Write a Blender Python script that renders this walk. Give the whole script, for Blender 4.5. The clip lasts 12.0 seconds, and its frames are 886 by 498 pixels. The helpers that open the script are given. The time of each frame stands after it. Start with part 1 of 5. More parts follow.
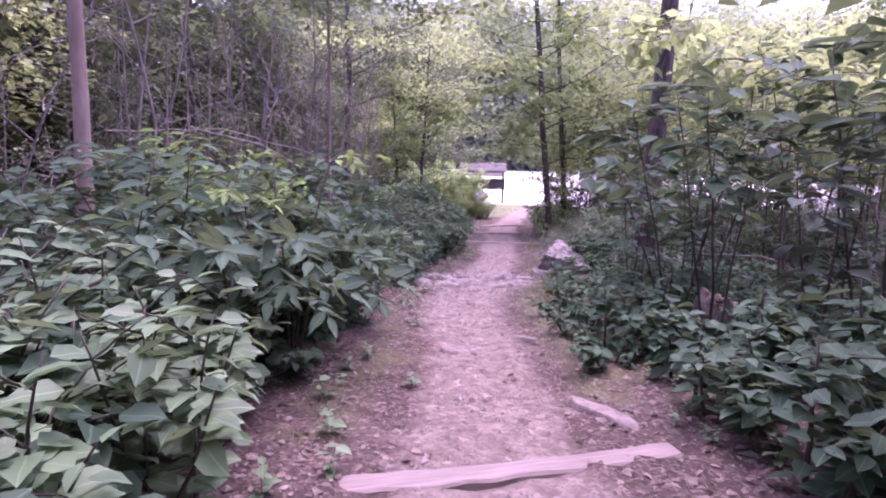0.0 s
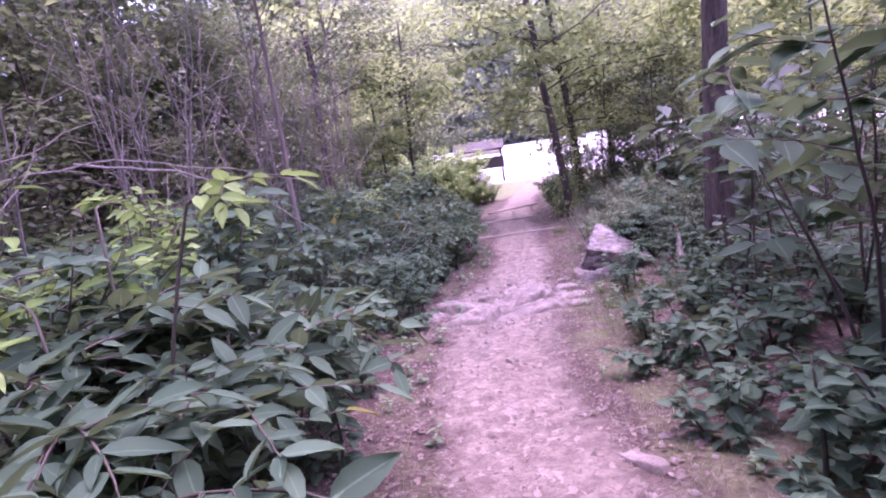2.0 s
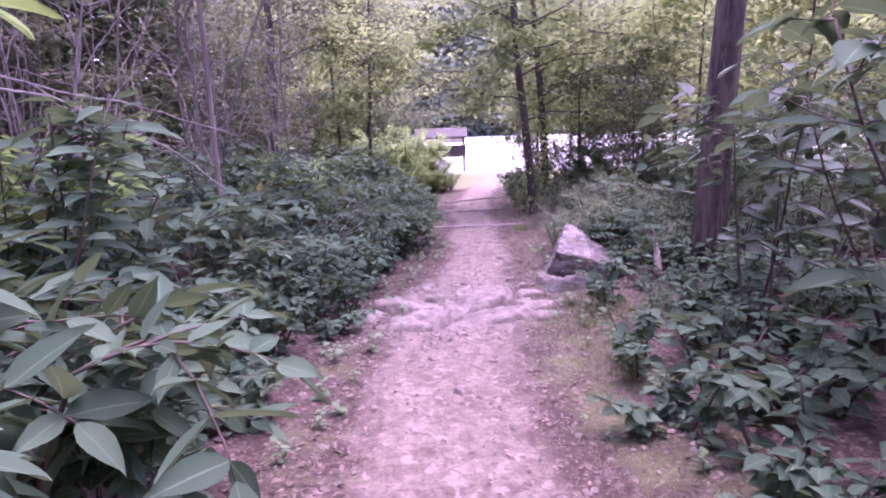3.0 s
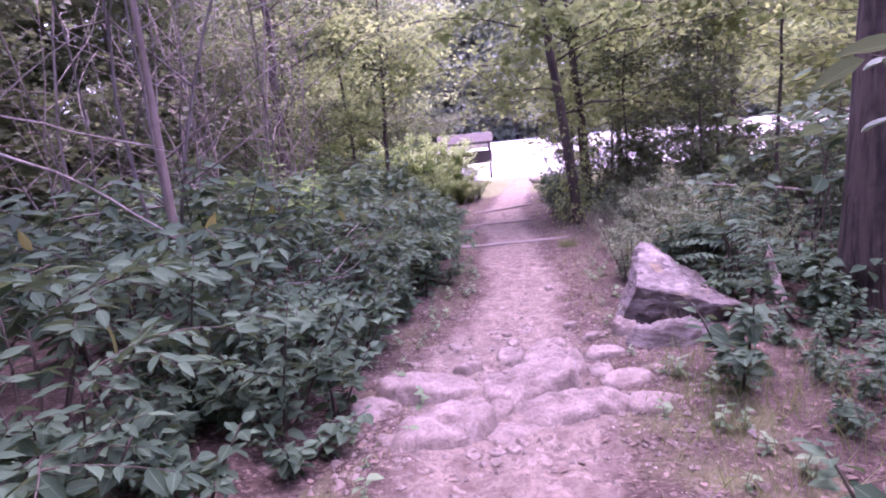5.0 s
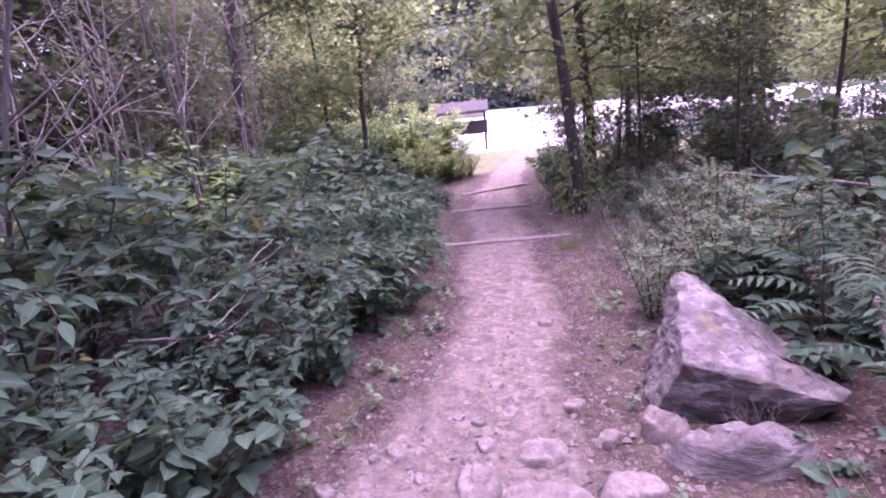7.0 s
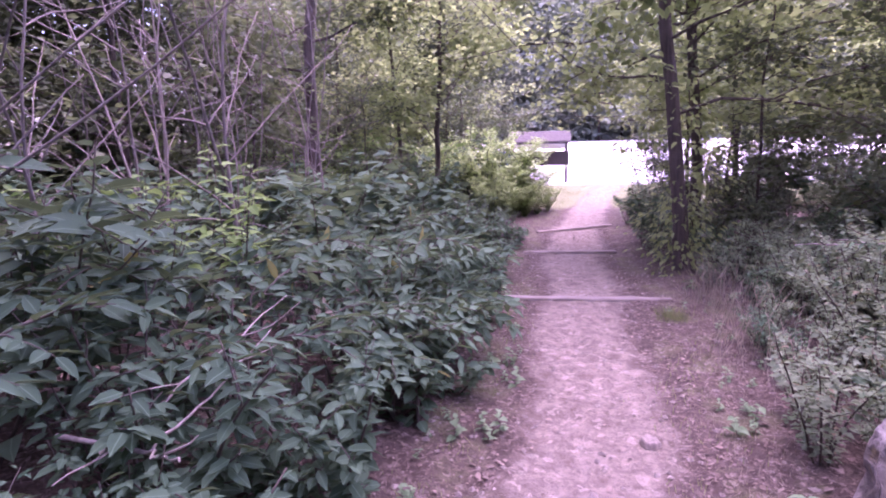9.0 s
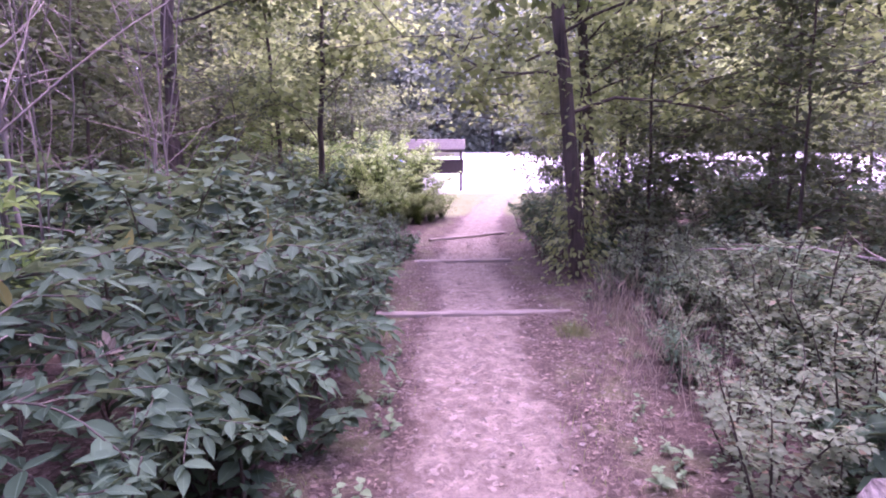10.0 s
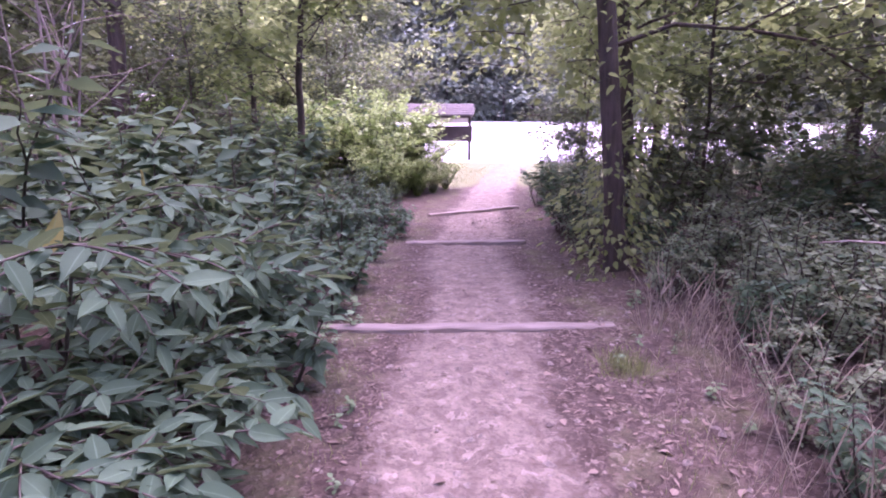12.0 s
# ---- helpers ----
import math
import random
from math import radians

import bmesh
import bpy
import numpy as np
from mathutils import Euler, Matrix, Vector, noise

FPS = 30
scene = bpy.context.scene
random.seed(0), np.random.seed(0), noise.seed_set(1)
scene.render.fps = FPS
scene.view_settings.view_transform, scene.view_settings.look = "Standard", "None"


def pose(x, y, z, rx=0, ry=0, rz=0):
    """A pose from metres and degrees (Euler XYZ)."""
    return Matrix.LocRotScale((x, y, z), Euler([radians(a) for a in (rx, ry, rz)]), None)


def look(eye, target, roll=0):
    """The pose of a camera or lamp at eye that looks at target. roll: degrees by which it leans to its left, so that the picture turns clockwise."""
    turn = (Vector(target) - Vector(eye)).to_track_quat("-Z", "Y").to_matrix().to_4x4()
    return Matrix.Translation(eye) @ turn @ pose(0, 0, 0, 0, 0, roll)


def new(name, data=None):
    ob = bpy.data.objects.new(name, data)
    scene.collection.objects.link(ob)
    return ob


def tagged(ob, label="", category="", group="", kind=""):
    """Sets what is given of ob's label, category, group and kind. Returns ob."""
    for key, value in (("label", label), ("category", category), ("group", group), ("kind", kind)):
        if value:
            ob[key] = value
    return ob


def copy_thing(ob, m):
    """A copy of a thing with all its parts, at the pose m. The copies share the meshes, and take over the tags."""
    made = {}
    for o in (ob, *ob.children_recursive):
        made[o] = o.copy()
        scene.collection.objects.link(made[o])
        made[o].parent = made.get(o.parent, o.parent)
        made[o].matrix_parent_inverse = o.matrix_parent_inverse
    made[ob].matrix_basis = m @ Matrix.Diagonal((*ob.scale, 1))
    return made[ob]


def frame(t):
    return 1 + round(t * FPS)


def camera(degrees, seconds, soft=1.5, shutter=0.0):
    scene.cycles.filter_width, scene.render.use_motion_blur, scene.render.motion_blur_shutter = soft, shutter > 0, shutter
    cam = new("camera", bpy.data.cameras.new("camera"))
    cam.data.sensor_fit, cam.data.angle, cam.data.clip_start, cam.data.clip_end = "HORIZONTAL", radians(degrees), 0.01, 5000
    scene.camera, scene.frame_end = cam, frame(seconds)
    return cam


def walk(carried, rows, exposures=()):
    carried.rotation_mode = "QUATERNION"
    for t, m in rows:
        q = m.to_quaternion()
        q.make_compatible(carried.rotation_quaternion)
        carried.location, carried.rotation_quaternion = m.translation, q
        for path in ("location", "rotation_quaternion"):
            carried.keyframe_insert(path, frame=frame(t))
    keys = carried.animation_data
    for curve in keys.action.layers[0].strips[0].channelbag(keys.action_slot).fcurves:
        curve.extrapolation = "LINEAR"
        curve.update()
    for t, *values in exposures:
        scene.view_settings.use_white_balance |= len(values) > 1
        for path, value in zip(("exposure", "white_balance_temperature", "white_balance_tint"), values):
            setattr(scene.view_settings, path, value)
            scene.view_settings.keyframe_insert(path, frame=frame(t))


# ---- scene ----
cam = camera(78.0, 12.0, soft=1.95)
PATH = [
    (0, (-0.105, 0.461, 1.198), (-0.055, 2.441, 0.919), 1.4),
    (0.5, (-0.067, 1.014, 1.2), (0.151, 2.957, 0.778), -0.9),
    (1, (-0.155, 1.652, 1.208), (-0.081, 3.624, 0.883), 1.1),
    (1.5, (-0.133, 2.312, 1.237), (-0.002, 4.29, 0.975), -2.4),
    (2, (-0.032, 2.816, 1.28), (-0.015, 4.789, 0.951), -8.5),
    (2.5, (-0.005, 3.462, 1.057), (0.204, 5.439, 0.835), -2.5),
    (3, (0.032, 3.913, 1.093), (0.221, 5.866, 0.706), -1.8),
    (3.2, (0.102, 4.095, 1.095), (0.174, 6.078, 0.848), -3.1),
    (4.8, (0.145, 5.563, 1.014), (0.267, 7.527, 0.653), -3.0),
    (5, (0.213, 5.701, 1.033), (0.294, 7.668, 0.681), -5.6),
    (5.5, (0.281, 6.213, 0.998), (0.542, 8.17, 0.679), -0.1),
    (6, (0.315, 6.663, 1.066), (0.61, 8.611, 0.72), -3.2),
    (6.5, (0.488, 7.129, 1.096), (0.603, 9.074, 0.643), -5.4),
    (6.7, (0.566, 7.243, 1.106), (0.654, 9.185, 0.64), -5.4),
    (8.3, (0.765, 8.379, 1.17), (0.906, 10.345, 0.827), -1.9),
    (8.5, (0.679, 8.459, 1.186), (0.835, 10.432, 0.895), 0.3),
    (9, (0.68, 8.626, 1.129), (0.517, 10.587, 0.767), -1.5),
    (9.5, (0.846, 9.097, 1.026), (0.846, 11.067, 0.678), -6.3),
    (10, (0.873, 9.51, 0.956), (1.079, 11.471, 0.624), -0.2),
    (10.5, (1.059, 9.983, 0.853), (1.236, 11.948, 0.526), -0.5),
    (11, (1.028, 10.463, 0.644), (1.217, 12.433, 0.357), -4.5),
    (11.5, (1.1, 10.851, 0.679), (1.264, 12.826, 0.406), -2.7),
    (12, (1.207, 11.239, 0.764), (1.377, 13.183, 0.329), 0.1),
]
walk(cam, [(t, look(eye, target, roll)) for t, eye, target, roll in PATH], [(0.0, 2.66, 5900, 78), (1.5, 2.85, 5850, 84), (3.0, 2.89, 5870, 84), (5.0, 2.88, 5930, 84), (7.0, 2.86, 5950, 84), (9.0, 2.92, 5920, 86), (12.0, 2.98, 5940, 80)])

# ---------------------------------------------------------------- light
world = bpy.data.worlds.new("sky_world")
scene.world = world
world.use_nodes = True
wn = world.node_tree.nodes
sky = wn.new("ShaderNodeTexSky")
sky.sky_type = "NISHITA"
sky.sun_disc = False
sky.sun_elevation, sky.sun_rotation = radians(80), radians(40)
sky.air_density, sky.dust_density = 1.0, 3.0
world.node_tree.links.new(sky.outputs[0], wn["Background"].inputs[0])
wn["Background"].inputs[1].default_value = 0.15

sun_data = bpy.data.lights.new("sun", "SUN")
sun_data.energy, sun_data.angle, sun_data.color = 1.5, radians(80), (1.0, 0.97, 0.93)
sun = new("sun", sun_data)
SUN_AZ, SUN_EL = radians(40), radians(80)
sun.matrix_basis = look((0, 0, 30), (-30 * math.sin(SUN_AZ) * math.cos(SUN_EL), -30 * math.cos(SUN_AZ) * math.cos(SUN_EL), 30 - 30 * math.sin(SUN_EL)))


# ---------------------------------------------------------------- materials
def nodes_of(name):
    m = bpy.data.materials.new(name)
    m.use_nodes = True
    return m, m.node_tree.nodes, m.node_tree.links


def ramp(n, l, fac, stops):
    r = n.new("ShaderNodeValToRGB")
    e = r.color_ramp.elements
    while len(e) < len(stops):
        e.new(0.5)
    for el, (p, c) in zip(e, stops):
        el.position, el.color = p, (*c, 1)
    l.new(fac, r.inputs[0])
    return r.outputs[0]


def noise_tex(n, l, scale, detail=6, rough=0.6, vec=None, dist=0.0):
    t = n.new("ShaderNodeTexNoise")
    t.inputs["Scale"].default_value = scale
    t.inputs["Detail"].default_value = detail
    t.inputs["Roughness"].default_value = rough
    t.inputs["Distortion"].default_value = dist
    if vec is not None:
        l.new(vec, t.inputs["Vector"])
    return t.outputs["Fac"]


def place(n):
    return n.new("ShaderNodeNewGeometry").outputs["Position"]


def mix(n, l, fac, a, b, mode="MIX"):
    m = n.new("ShaderNodeMix")
    m.data_type, m.blend_type = "RGBA", mode
    for sock, v in ((m.inputs["Factor"], fac), (m.inputs["A"], a), (m.inputs["B"], b)):
        if isinstance(v, (int, float)):
            sock.default_value = v
        elif isinstance(v, tuple):
            sock.default_value = (*v, 1)
        else:
            l.new(v, sock)
    return m.outputs["Result"]


def math_node(n, l, op, a, b):
    m = n.new("ShaderNodeMath")
    m.operation = op
    for sock, v in zip(m.inputs, (a, b)):
        if isinstance(v, (int, float)):
            sock.default_value = v
        else:
            l.new(v, sock)
    return m.outputs[0]


def bump(n, l, height, strength, distance, target):
    b = n.new("ShaderNodeBump")
    b.inputs["Strength"].default_value = strength
    b.inputs["Distance"].default_value = distance
    l.new(height, b.inputs["Height"])
    l.new(b.outputs[0], target)


def leaf_material(name, dark, mid, light, rough=0.42, through_light=0.3, odd=None, odd_share=0.0, gloss=0.45, glow=(0.165, 0.215, 0.075)):
    """Leaf blades: colour varies leaf by leaf, a little light passes through."""
    m, n, l = nodes_of(name)
    p = n["Principled BSDF"]
    rnd = n.new("ShaderNodeNewGeometry").outputs["Random Per Island"]
    col = ramp(n, l, rnd, [(0.0, dark), (0.45, mid), (0.97, light)])
    if odd:
        big = math_node(n, l, "GREATER_THAN", rnd, 1.0 - odd_share)
        col = mix(n, l, big, col, odd)
    spots = noise_tex(n, l, 55, 3, 0.6, place(n))
    col = mix(n, l, math_node(n, l, "MULTIPLY", spots, 0.5), col, mix(n, l, 0.5, col, tuple(0.55 * c for c in mid)))
    rib = n.new("ShaderNodeAttribute")
    rib.attribute_name = "rib"
    col = mix(n, l, ramp(n, l, rib.outputs["Fac"], [(0.9, (0, 0, 0)), (0.985, (0.55, 0.55, 0.55))]), col, tuple(min(1, 1.5 * c + 0.03) for c in light))
    patch = noise_tex(n, l, 0.8, 3, 0.5, place(n))
    col = mix(n, l, ramp(n, l, patch, [(0.35, (0, 0, 0)), (0.7, (0.5, 0.5, 0.5))]), col, light)
    l.new(col, p.inputs["Base Color"])
    p.inputs["Roughness"].default_value = rough
    p.inputs["Specular IOR Level"].default_value = gloss
    bump(n, l, noise_tex(n, l, 90, 2, 0.5, place(n)), 0.25, 0.004, p.inputs["Normal"])
    tr = n.new("ShaderNodeBsdfTranslucent")
    l.new(mix(n, l, 0.5, col, glow), tr.inputs["Color"])
    ms = n.new("ShaderNodeMixShader")
    ms.inputs[0].default_value = through_light
    l.new(p.outputs[0], ms.inputs[1])
    l.new(tr.outputs[0], ms.inputs[2])
    l.new(ms.outputs[0], n["Material Output"].inputs[0])
    return m


def bark_material(name, dark, light, scale=18, ridge=1.0):
    m, n, l = nodes_of(name)
    p = n["Principled BSDF"]
    tc = n.new("ShaderNodeTexCoord").outputs["Object"]
    mp = n.new("ShaderNodeMapping")
    mp.inputs["Scale"].default_value = (1, 1, 0.13)
    l.new(tc, mp.inputs[0])
    f = noise_tex(n, l, scale, 8, 0.65, mp.outputs[0], 0.4)
    blot = noise_tex(n, l, 2.2, 4, 0.6, tc)
    col = ramp(n, l, f, [(0.32 if ridge < 1.2 else 0.42, dark), (0.62 if ridge < 1.2 else 0.58, light)])
    col = mix(n, l, ramp(n, l, blot, [(0.5, (0, 0, 0)), (0.72, (0.55, 0.55, 0.55))]), col, tuple(min(1, 1.25 * c + 0.02) for c in light))
    l.new(col, p.inputs["Base Color"])
    p.inputs["Roughness"].default_value = 0.9
    bump(n, l, f, min(1.0, 0.9 * ridge), 0.03 if ridge < 1.2 else 0.07, p.inputs["Normal"])
    return m


def stone_material(name, a, b, c, scale=6.0, stretch=(1, 1, 1)):
    m, n, l = nodes_of(name)
    p = n["Principled BSDF"]
    mp = n.new("ShaderNodeMapping")
    mp.inputs["Scale"].default_value = stretch
    l.new(place(n), mp.inputs[0])
    f = noise_tex(n, l, scale, 10, 0.62, mp.outputs[0], 0.5)
    g = noise_tex(n, l, scale * 7, 6, 0.6, mp.outputs[0])
    col = ramp(n, l, f, [(0.3, a), (0.5, b), (0.68, c)])
    col = mix(n, l, ramp(n, l, g, [(0.35, (0.45, 0.45, 0.45)), (0.6, (0, 0, 0))]), col, tuple(0.5 * v for v in a))
    l.new(col, p.inputs["Base Color"])
    p.inputs["Roughness"].default_value = 0.8
    h = math_node(n, l, "ADD", f, math_node(n, l, "MULTIPLY", g, 0.35))
    bump(n, l, h, 0.8, 0.03, p.inputs["Normal"])
    return m


def lichen_stone(name, stone):
    """The streaked stone with white lichen crusts, an ochre stain and dull dark pits."""
    m = stone.copy()
    m.name = name
    n, l = m.node_tree.nodes, m.node_tree.links
    p = n["Principled BSDF"]
    col = p.inputs["Base Color"].links[0].from_socket
    crust = noise_tex(n, l, 5.5, 9, 0.72, place(n), 1.2)
    col = mix(n, l, ramp(n, l, crust, [(0.6, (0, 0, 0)), (0.66, (0.5, 0.5, 0.5))]), col, (0.36, 0.35, 0.34))
    ochre = noise_tex(n, l, 3.1, 7, 0.66, place(n), 0.6)
    col = mix(n, l, ramp(n, l, ochre, [(0.58, (0, 0, 0)), (0.68, (0.6, 0.6, 0.6))]), col, (0.22, 0.16, 0.06))
    l.new(col, p.inputs["Base Color"])
    return m


def ground_material():
    """Trodden earth, leaf litter, grass and the pale lot, told apart by the sheet's own masks."""
    m, n, l = nodes_of("forest_ground")
    p = n["Principled BSDF"]
    pos = place(n)
    att = n.new("ShaderNodeVertexColor")
    att.layer_name = "cover"
    sep = n.new("ShaderNodeSeparateColor")
    l.new(att.outputs[0], sep.inputs[0])
    wob = noise_tex(n, l, 3.0, 6, 0.65, pos)
    fine = noise_tex(n, l, 38, 8, 0.7, pos)
    mid = noise_tex(n, l, 9, 6, 0.65, pos)
    v = n.new("ShaderNodeTexVoronoi")
    v.inputs["Scale"].default_value = 46
    shift = n.new("ShaderNodeVectorMath")
    shift.operation = "ADD"
    wcol = n.new("ShaderNodeTexNoise")
    wcol.inputs["Scale"].default_value = 14
    wcol.inputs["Detail"].default_value = 4
    l.new(pos, wcol.inputs["Vector"])
    scaled = n.new("ShaderNodeVectorMath")
    scaled.operation = "SCALE"
    scaled.inputs["Scale"].default_value = 0.12
    l.new(wcol.outputs["Color"], scaled.inputs[0])
    l.new(pos, shift.inputs[0])
    l.new(scaled.outputs[0], shift.inputs[1])
    l.new(shift.outputs[0], v.inputs["Vector"])
    chips = v.outputs["Color"]
    sc = n.new("ShaderNodeSeparateColor")
    l.new(chips, sc.inputs[0])
    earth = ramp(n, l, mid, [(0.3, (0.118, 0.092, 0.075)), (0.5, (0.186, 0.153, 0.127)), (0.72, (0.27, 0.228, 0.192))])
    earth = mix(n, l, ramp(n, l, fine, [(0.38, (0.6, 0.6, 0.6)), (0.5, (0, 0, 0))]), earth, (0.105, 0.081, 0.067))
    crumbs = n.new("ShaderNodeTexVoronoi")
    crumbs.inputs["Scale"].default_value = 24
    l.new(shift.outputs[0], crumbs.inputs["Vector"])
    cs = n.new("ShaderNodeSeparateColor")
    l.new(crumbs.outputs["Color"], cs.inputs[0])
    earth = mix(n, l, ramp(n, l, cs.outputs[0], [(0.0, (0.45, 0.45, 0.45)), (0.12, (0.35, 0.35, 0.35)), (0.18, (0, 0, 0))]), earth, (0.105, 0.08, 0.067))
    earth = mix(n, l, ramp(n, l, cs.outputs[1], [(0.88, (0, 0, 0)), (0.96, (0.4, 0.4, 0.4))]), earth, (0.36, 0.32, 0.285))
    litter = ramp(n, l, sc.outputs[0], [(0.0, (0.045, 0.032, 0.026)), (0.45, (0.08, 0.059, 0.049)), (0.8, (0.122, 0.094, 0.079)), (1.0, (0.22, 0.178, 0.153))])
    litter = mix(n, l, ramp(n, l, mid, [(0.36, (0.75, 0.75, 0.75)), (0.6, (0, 0, 0))]), litter, (0.062, 0.046, 0.038))
    grass = ramp(n, l, fine, [(0.3, (0.085, 0.098, 0.045)), (0.7, (0.17, 0.185, 0.09))])
    lot = ramp(n, l, mid, [(0.3, (0.47, 0.46, 0.45)), (0.7, (0.58, 0.57, 0.56))])

    def edge(ch, spread=0.55):
        s = math_node(n, l, "ADD", ch, math_node(n, l, "MULTIPLY", math_node(n, l, "SUBTRACT", wob, 0.5), spread))
        return ramp(n, l, s, [(0.34, (0, 0, 0)), (0.68, (1, 1, 1))])
    col = mix(n, l, edge(sep.outputs[0], 1.0), litter, earth)
    col = mix(n, l, edge(sep.outputs[1], 0.9), col, grass)
    col = mix(n, l, edge(sep.outputs[2], 0.3), col, lot)
    l.new(col, p.inputs["Base Color"])
    p.inputs["Roughness"].default_value = 0.95
    p.inputs["Specular IOR Level"].default_value = 0.2
    h = math_node(n, l, "ADD", math_node(n, l, "MULTIPLY", fine, 0.28), math_node(n, l, "ADD", mid, math_node(n, l, "MULTIPLY", sc.outputs[1], 0.14)))
    bump(n, l, h, 1.0, 0.05, p.inputs["Normal"])
    return m


def plain_material(name, a, b, scale=12, rough=0.7, metal=0.0, stretch=(1, 1, 1), relief=0.3):
    m, n, l = nodes_of(name)
    p = n["Principled BSDF"]
    tc = n.new("ShaderNodeTexCoord").outputs["Object"]
    mp = n.new("ShaderNodeMapping")
    mp.inputs["Scale"].default_value = stretch
    l.new(tc, mp.inputs[0])
    f = noise_tex(n, l, scale, 7, 0.65, mp.outputs[0])
    l.new(ramp(n, l, f, [(0.3, a), (0.7, b)]), p.inputs["Base Color"])
    p.inputs["Roughness"].default_value, p.inputs["Metallic"].default_value = rough, metal
    bump(n, l, f, relief, 0.01, p.inputs["Normal"])
    return m


GROUND = ground_material()
LEAF_SHRUB = leaf_material("shrub_leaf", (0.022, 0.054, 0.032), (0.046, 0.096, 0.058), (0.088, 0.16, 0.096), 0.68, 0.3, (0.30, 0.25, 0.06), 0.006, gloss=0.14)
LEAF_PALE = leaf_material("pale_bank_leaf", (0.07, 0.14, 0.07), (0.11, 0.20, 0.10), (0.16, 0.26, 0.14), 0.5, 0.35, gloss=0.3)
LEAF_FRESH = leaf_material("fresh_leaf", (0.09, 0.18, 0.045), (0.135, 0.25, 0.06), (0.19, 0.32, 0.085), 0.55, 0.45, gloss=0.25)
# the bluish dullness of leaves seen against the light is put into this colour
LEAF_SHADE = leaf_material("backlit_toned_leaf", (0.04, 0.07, 0.05), (0.06, 0.10, 0.072), (0.09, 0.14, 0.10), 0.6, 0.25, gloss=0.35)
LEAF_GREY = leaf_material("grey_green_leaf", (0.1, 0.15, 0.092), (0.155, 0.214, 0.134), (0.212, 0.278, 0.18), 0.75, 0.42, (0.22, 0.16, 0.11), 0.06, gloss=0.2)
LEAF_VINE = leaf_material("yellow_green_leaf", (0.14, 0.245, 0.065), (0.23, 0.36, 0.105), (0.32, 0.44, 0.16), 0.5, 0.42)
LEAF_TREE = leaf_material("tree_leaf", (0.112, 0.16, 0.06), (0.155, 0.212, 0.08), (0.222, 0.292, 0.112), 0.5, 0.62, gloss=0.4, glow=(0.42, 0.51, 0.2))
# darker copy of the tree leaf: understory shade is put into its colour
LEAF_TREE_SHADED = leaf_material("shade_toned_tree_leaf", (0.044, 0.06, 0.036), (0.072, 0.098, 0.056), (0.12, 0.155, 0.085), 0.55, 0.45, gloss=0.3)
# haze over the distance is put into this paler, greyer leaf colour
LEAF_HAZED = leaf_material("haze_toned_leaf", (0.22, 0.275, 0.22), (0.28, 0.34, 0.265), (0.36, 0.42, 0.325), 0.9, 0.5, gloss=0.08)
LEAF_DRY = leaf_material("dry_leaf", (0.05, 0.035, 0.028), (0.105, 0.075, 0.06), (0.23, 0.175, 0.145), 0.85, 0.15)
GRASS_DRY = leaf_material("dry_grass", (0.16, 0.135, 0.105), (0.25, 0.215, 0.17), (0.36, 0.315, 0.255), 0.8, 0.3)
GRASS_GREEN = leaf_material("green_grass", (0.08, 0.12, 0.04), (0.14, 0.19, 0.06), (0.24, 0.28, 0.11), 0.7, 0.3)
STEM = plain_material("green_brown_stem", (0.03, 0.026, 0.02), (0.07, 0.058, 0.042), 20)
BARK_OAK = bark_material("ridged_bark", (0.024, 0.018, 0.016), (0.088, 0.066, 0.058), 16, 1.3)
BARK_DARK = bark_material("dark_bark", (0.035, 0.027, 0.024), (0.095, 0.072, 0.062), 20)
BARK_TAN = bark_material("smooth_tan_bark", (0.16, 0.115, 0.095), (0.27, 0.205, 0.175), 14, 0.5)
BARK_PALE = bark_material("pale_dead_wood", (0.17, 0.14, 0.125), (0.34, 0.295, 0.27), 30, 0.4)
BARK_GREY = bark_material("grey_twig_bark", (0.085, 0.07, 0.063), (0.21, 0.18, 0.165), 30, 0.4)
STONE = stone_material("trail_stone", (0.115, 0.09, 0.077), (0.19, 0.158, 0.137), (0.27, 0.23, 0.203), 7)
STONE_GREY = stone_material("streaked_grey_stone", (0.05, 0.042, 0.038), (0.125, 0.108, 0.1), (0.28, 0.258, 0.247), 4, (1.0, 1.0, 4.0))
STONE_LICHEN = lichen_stone("lichen_grey_stone", STONE_GREY)
TIMBER = plain_material("weathered_timber", (0.125, 0.102, 0.088), (0.235, 0.198, 0.174), 9, 0.85, 0, (0.25, 4, 4), 0.6)
WOOD_BROWN = plain_material("brown_stained_wood", (0.02, 0.014, 0.012), (0.045, 0.031, 0.026), 9, 0.7, 0, (4, 4, 0.4))
SHINGLE = plain_material("brown_shingle", (0.05, 0.044, 0.04), (0.135, 0.118, 0.108), 18, 0.9)
GAP_PALE = plain_material("pale_gap_filler", (0.55, 0.55, 0.52), (0.7, 0.7, 0.67), 5, 0.6)
CAR_PAINT = plain_material("blue_car_paint", (0.01, 0.10, 0.42), (0.012, 0.12, 0.47), 3, 0.25, 0.2, relief=0.0)
CAR_GLASS = plain_material("dark_car_glass", (0.01, 0.012, 0.015), (0.02, 0.022, 0.025), 3, 0.05, relief=0.0)
RUBBER = plain_material("black_rubber", (0.012, 0.012, 0.012), (0.03, 0.03, 0.03), 20, 0.8)
ALLOY = plain_material("silver_alloy", (0.45, 0.45, 0.46), (0.6, 0.6, 0.61), 9, 0.3, 0.9, relief=0.0)
LAMP_RED = plain_material("red_lamp_plastic", (0.35, 0.01, 0.01), (0.4, 0.015, 0.012), 9, 0.2, relief=0.0)
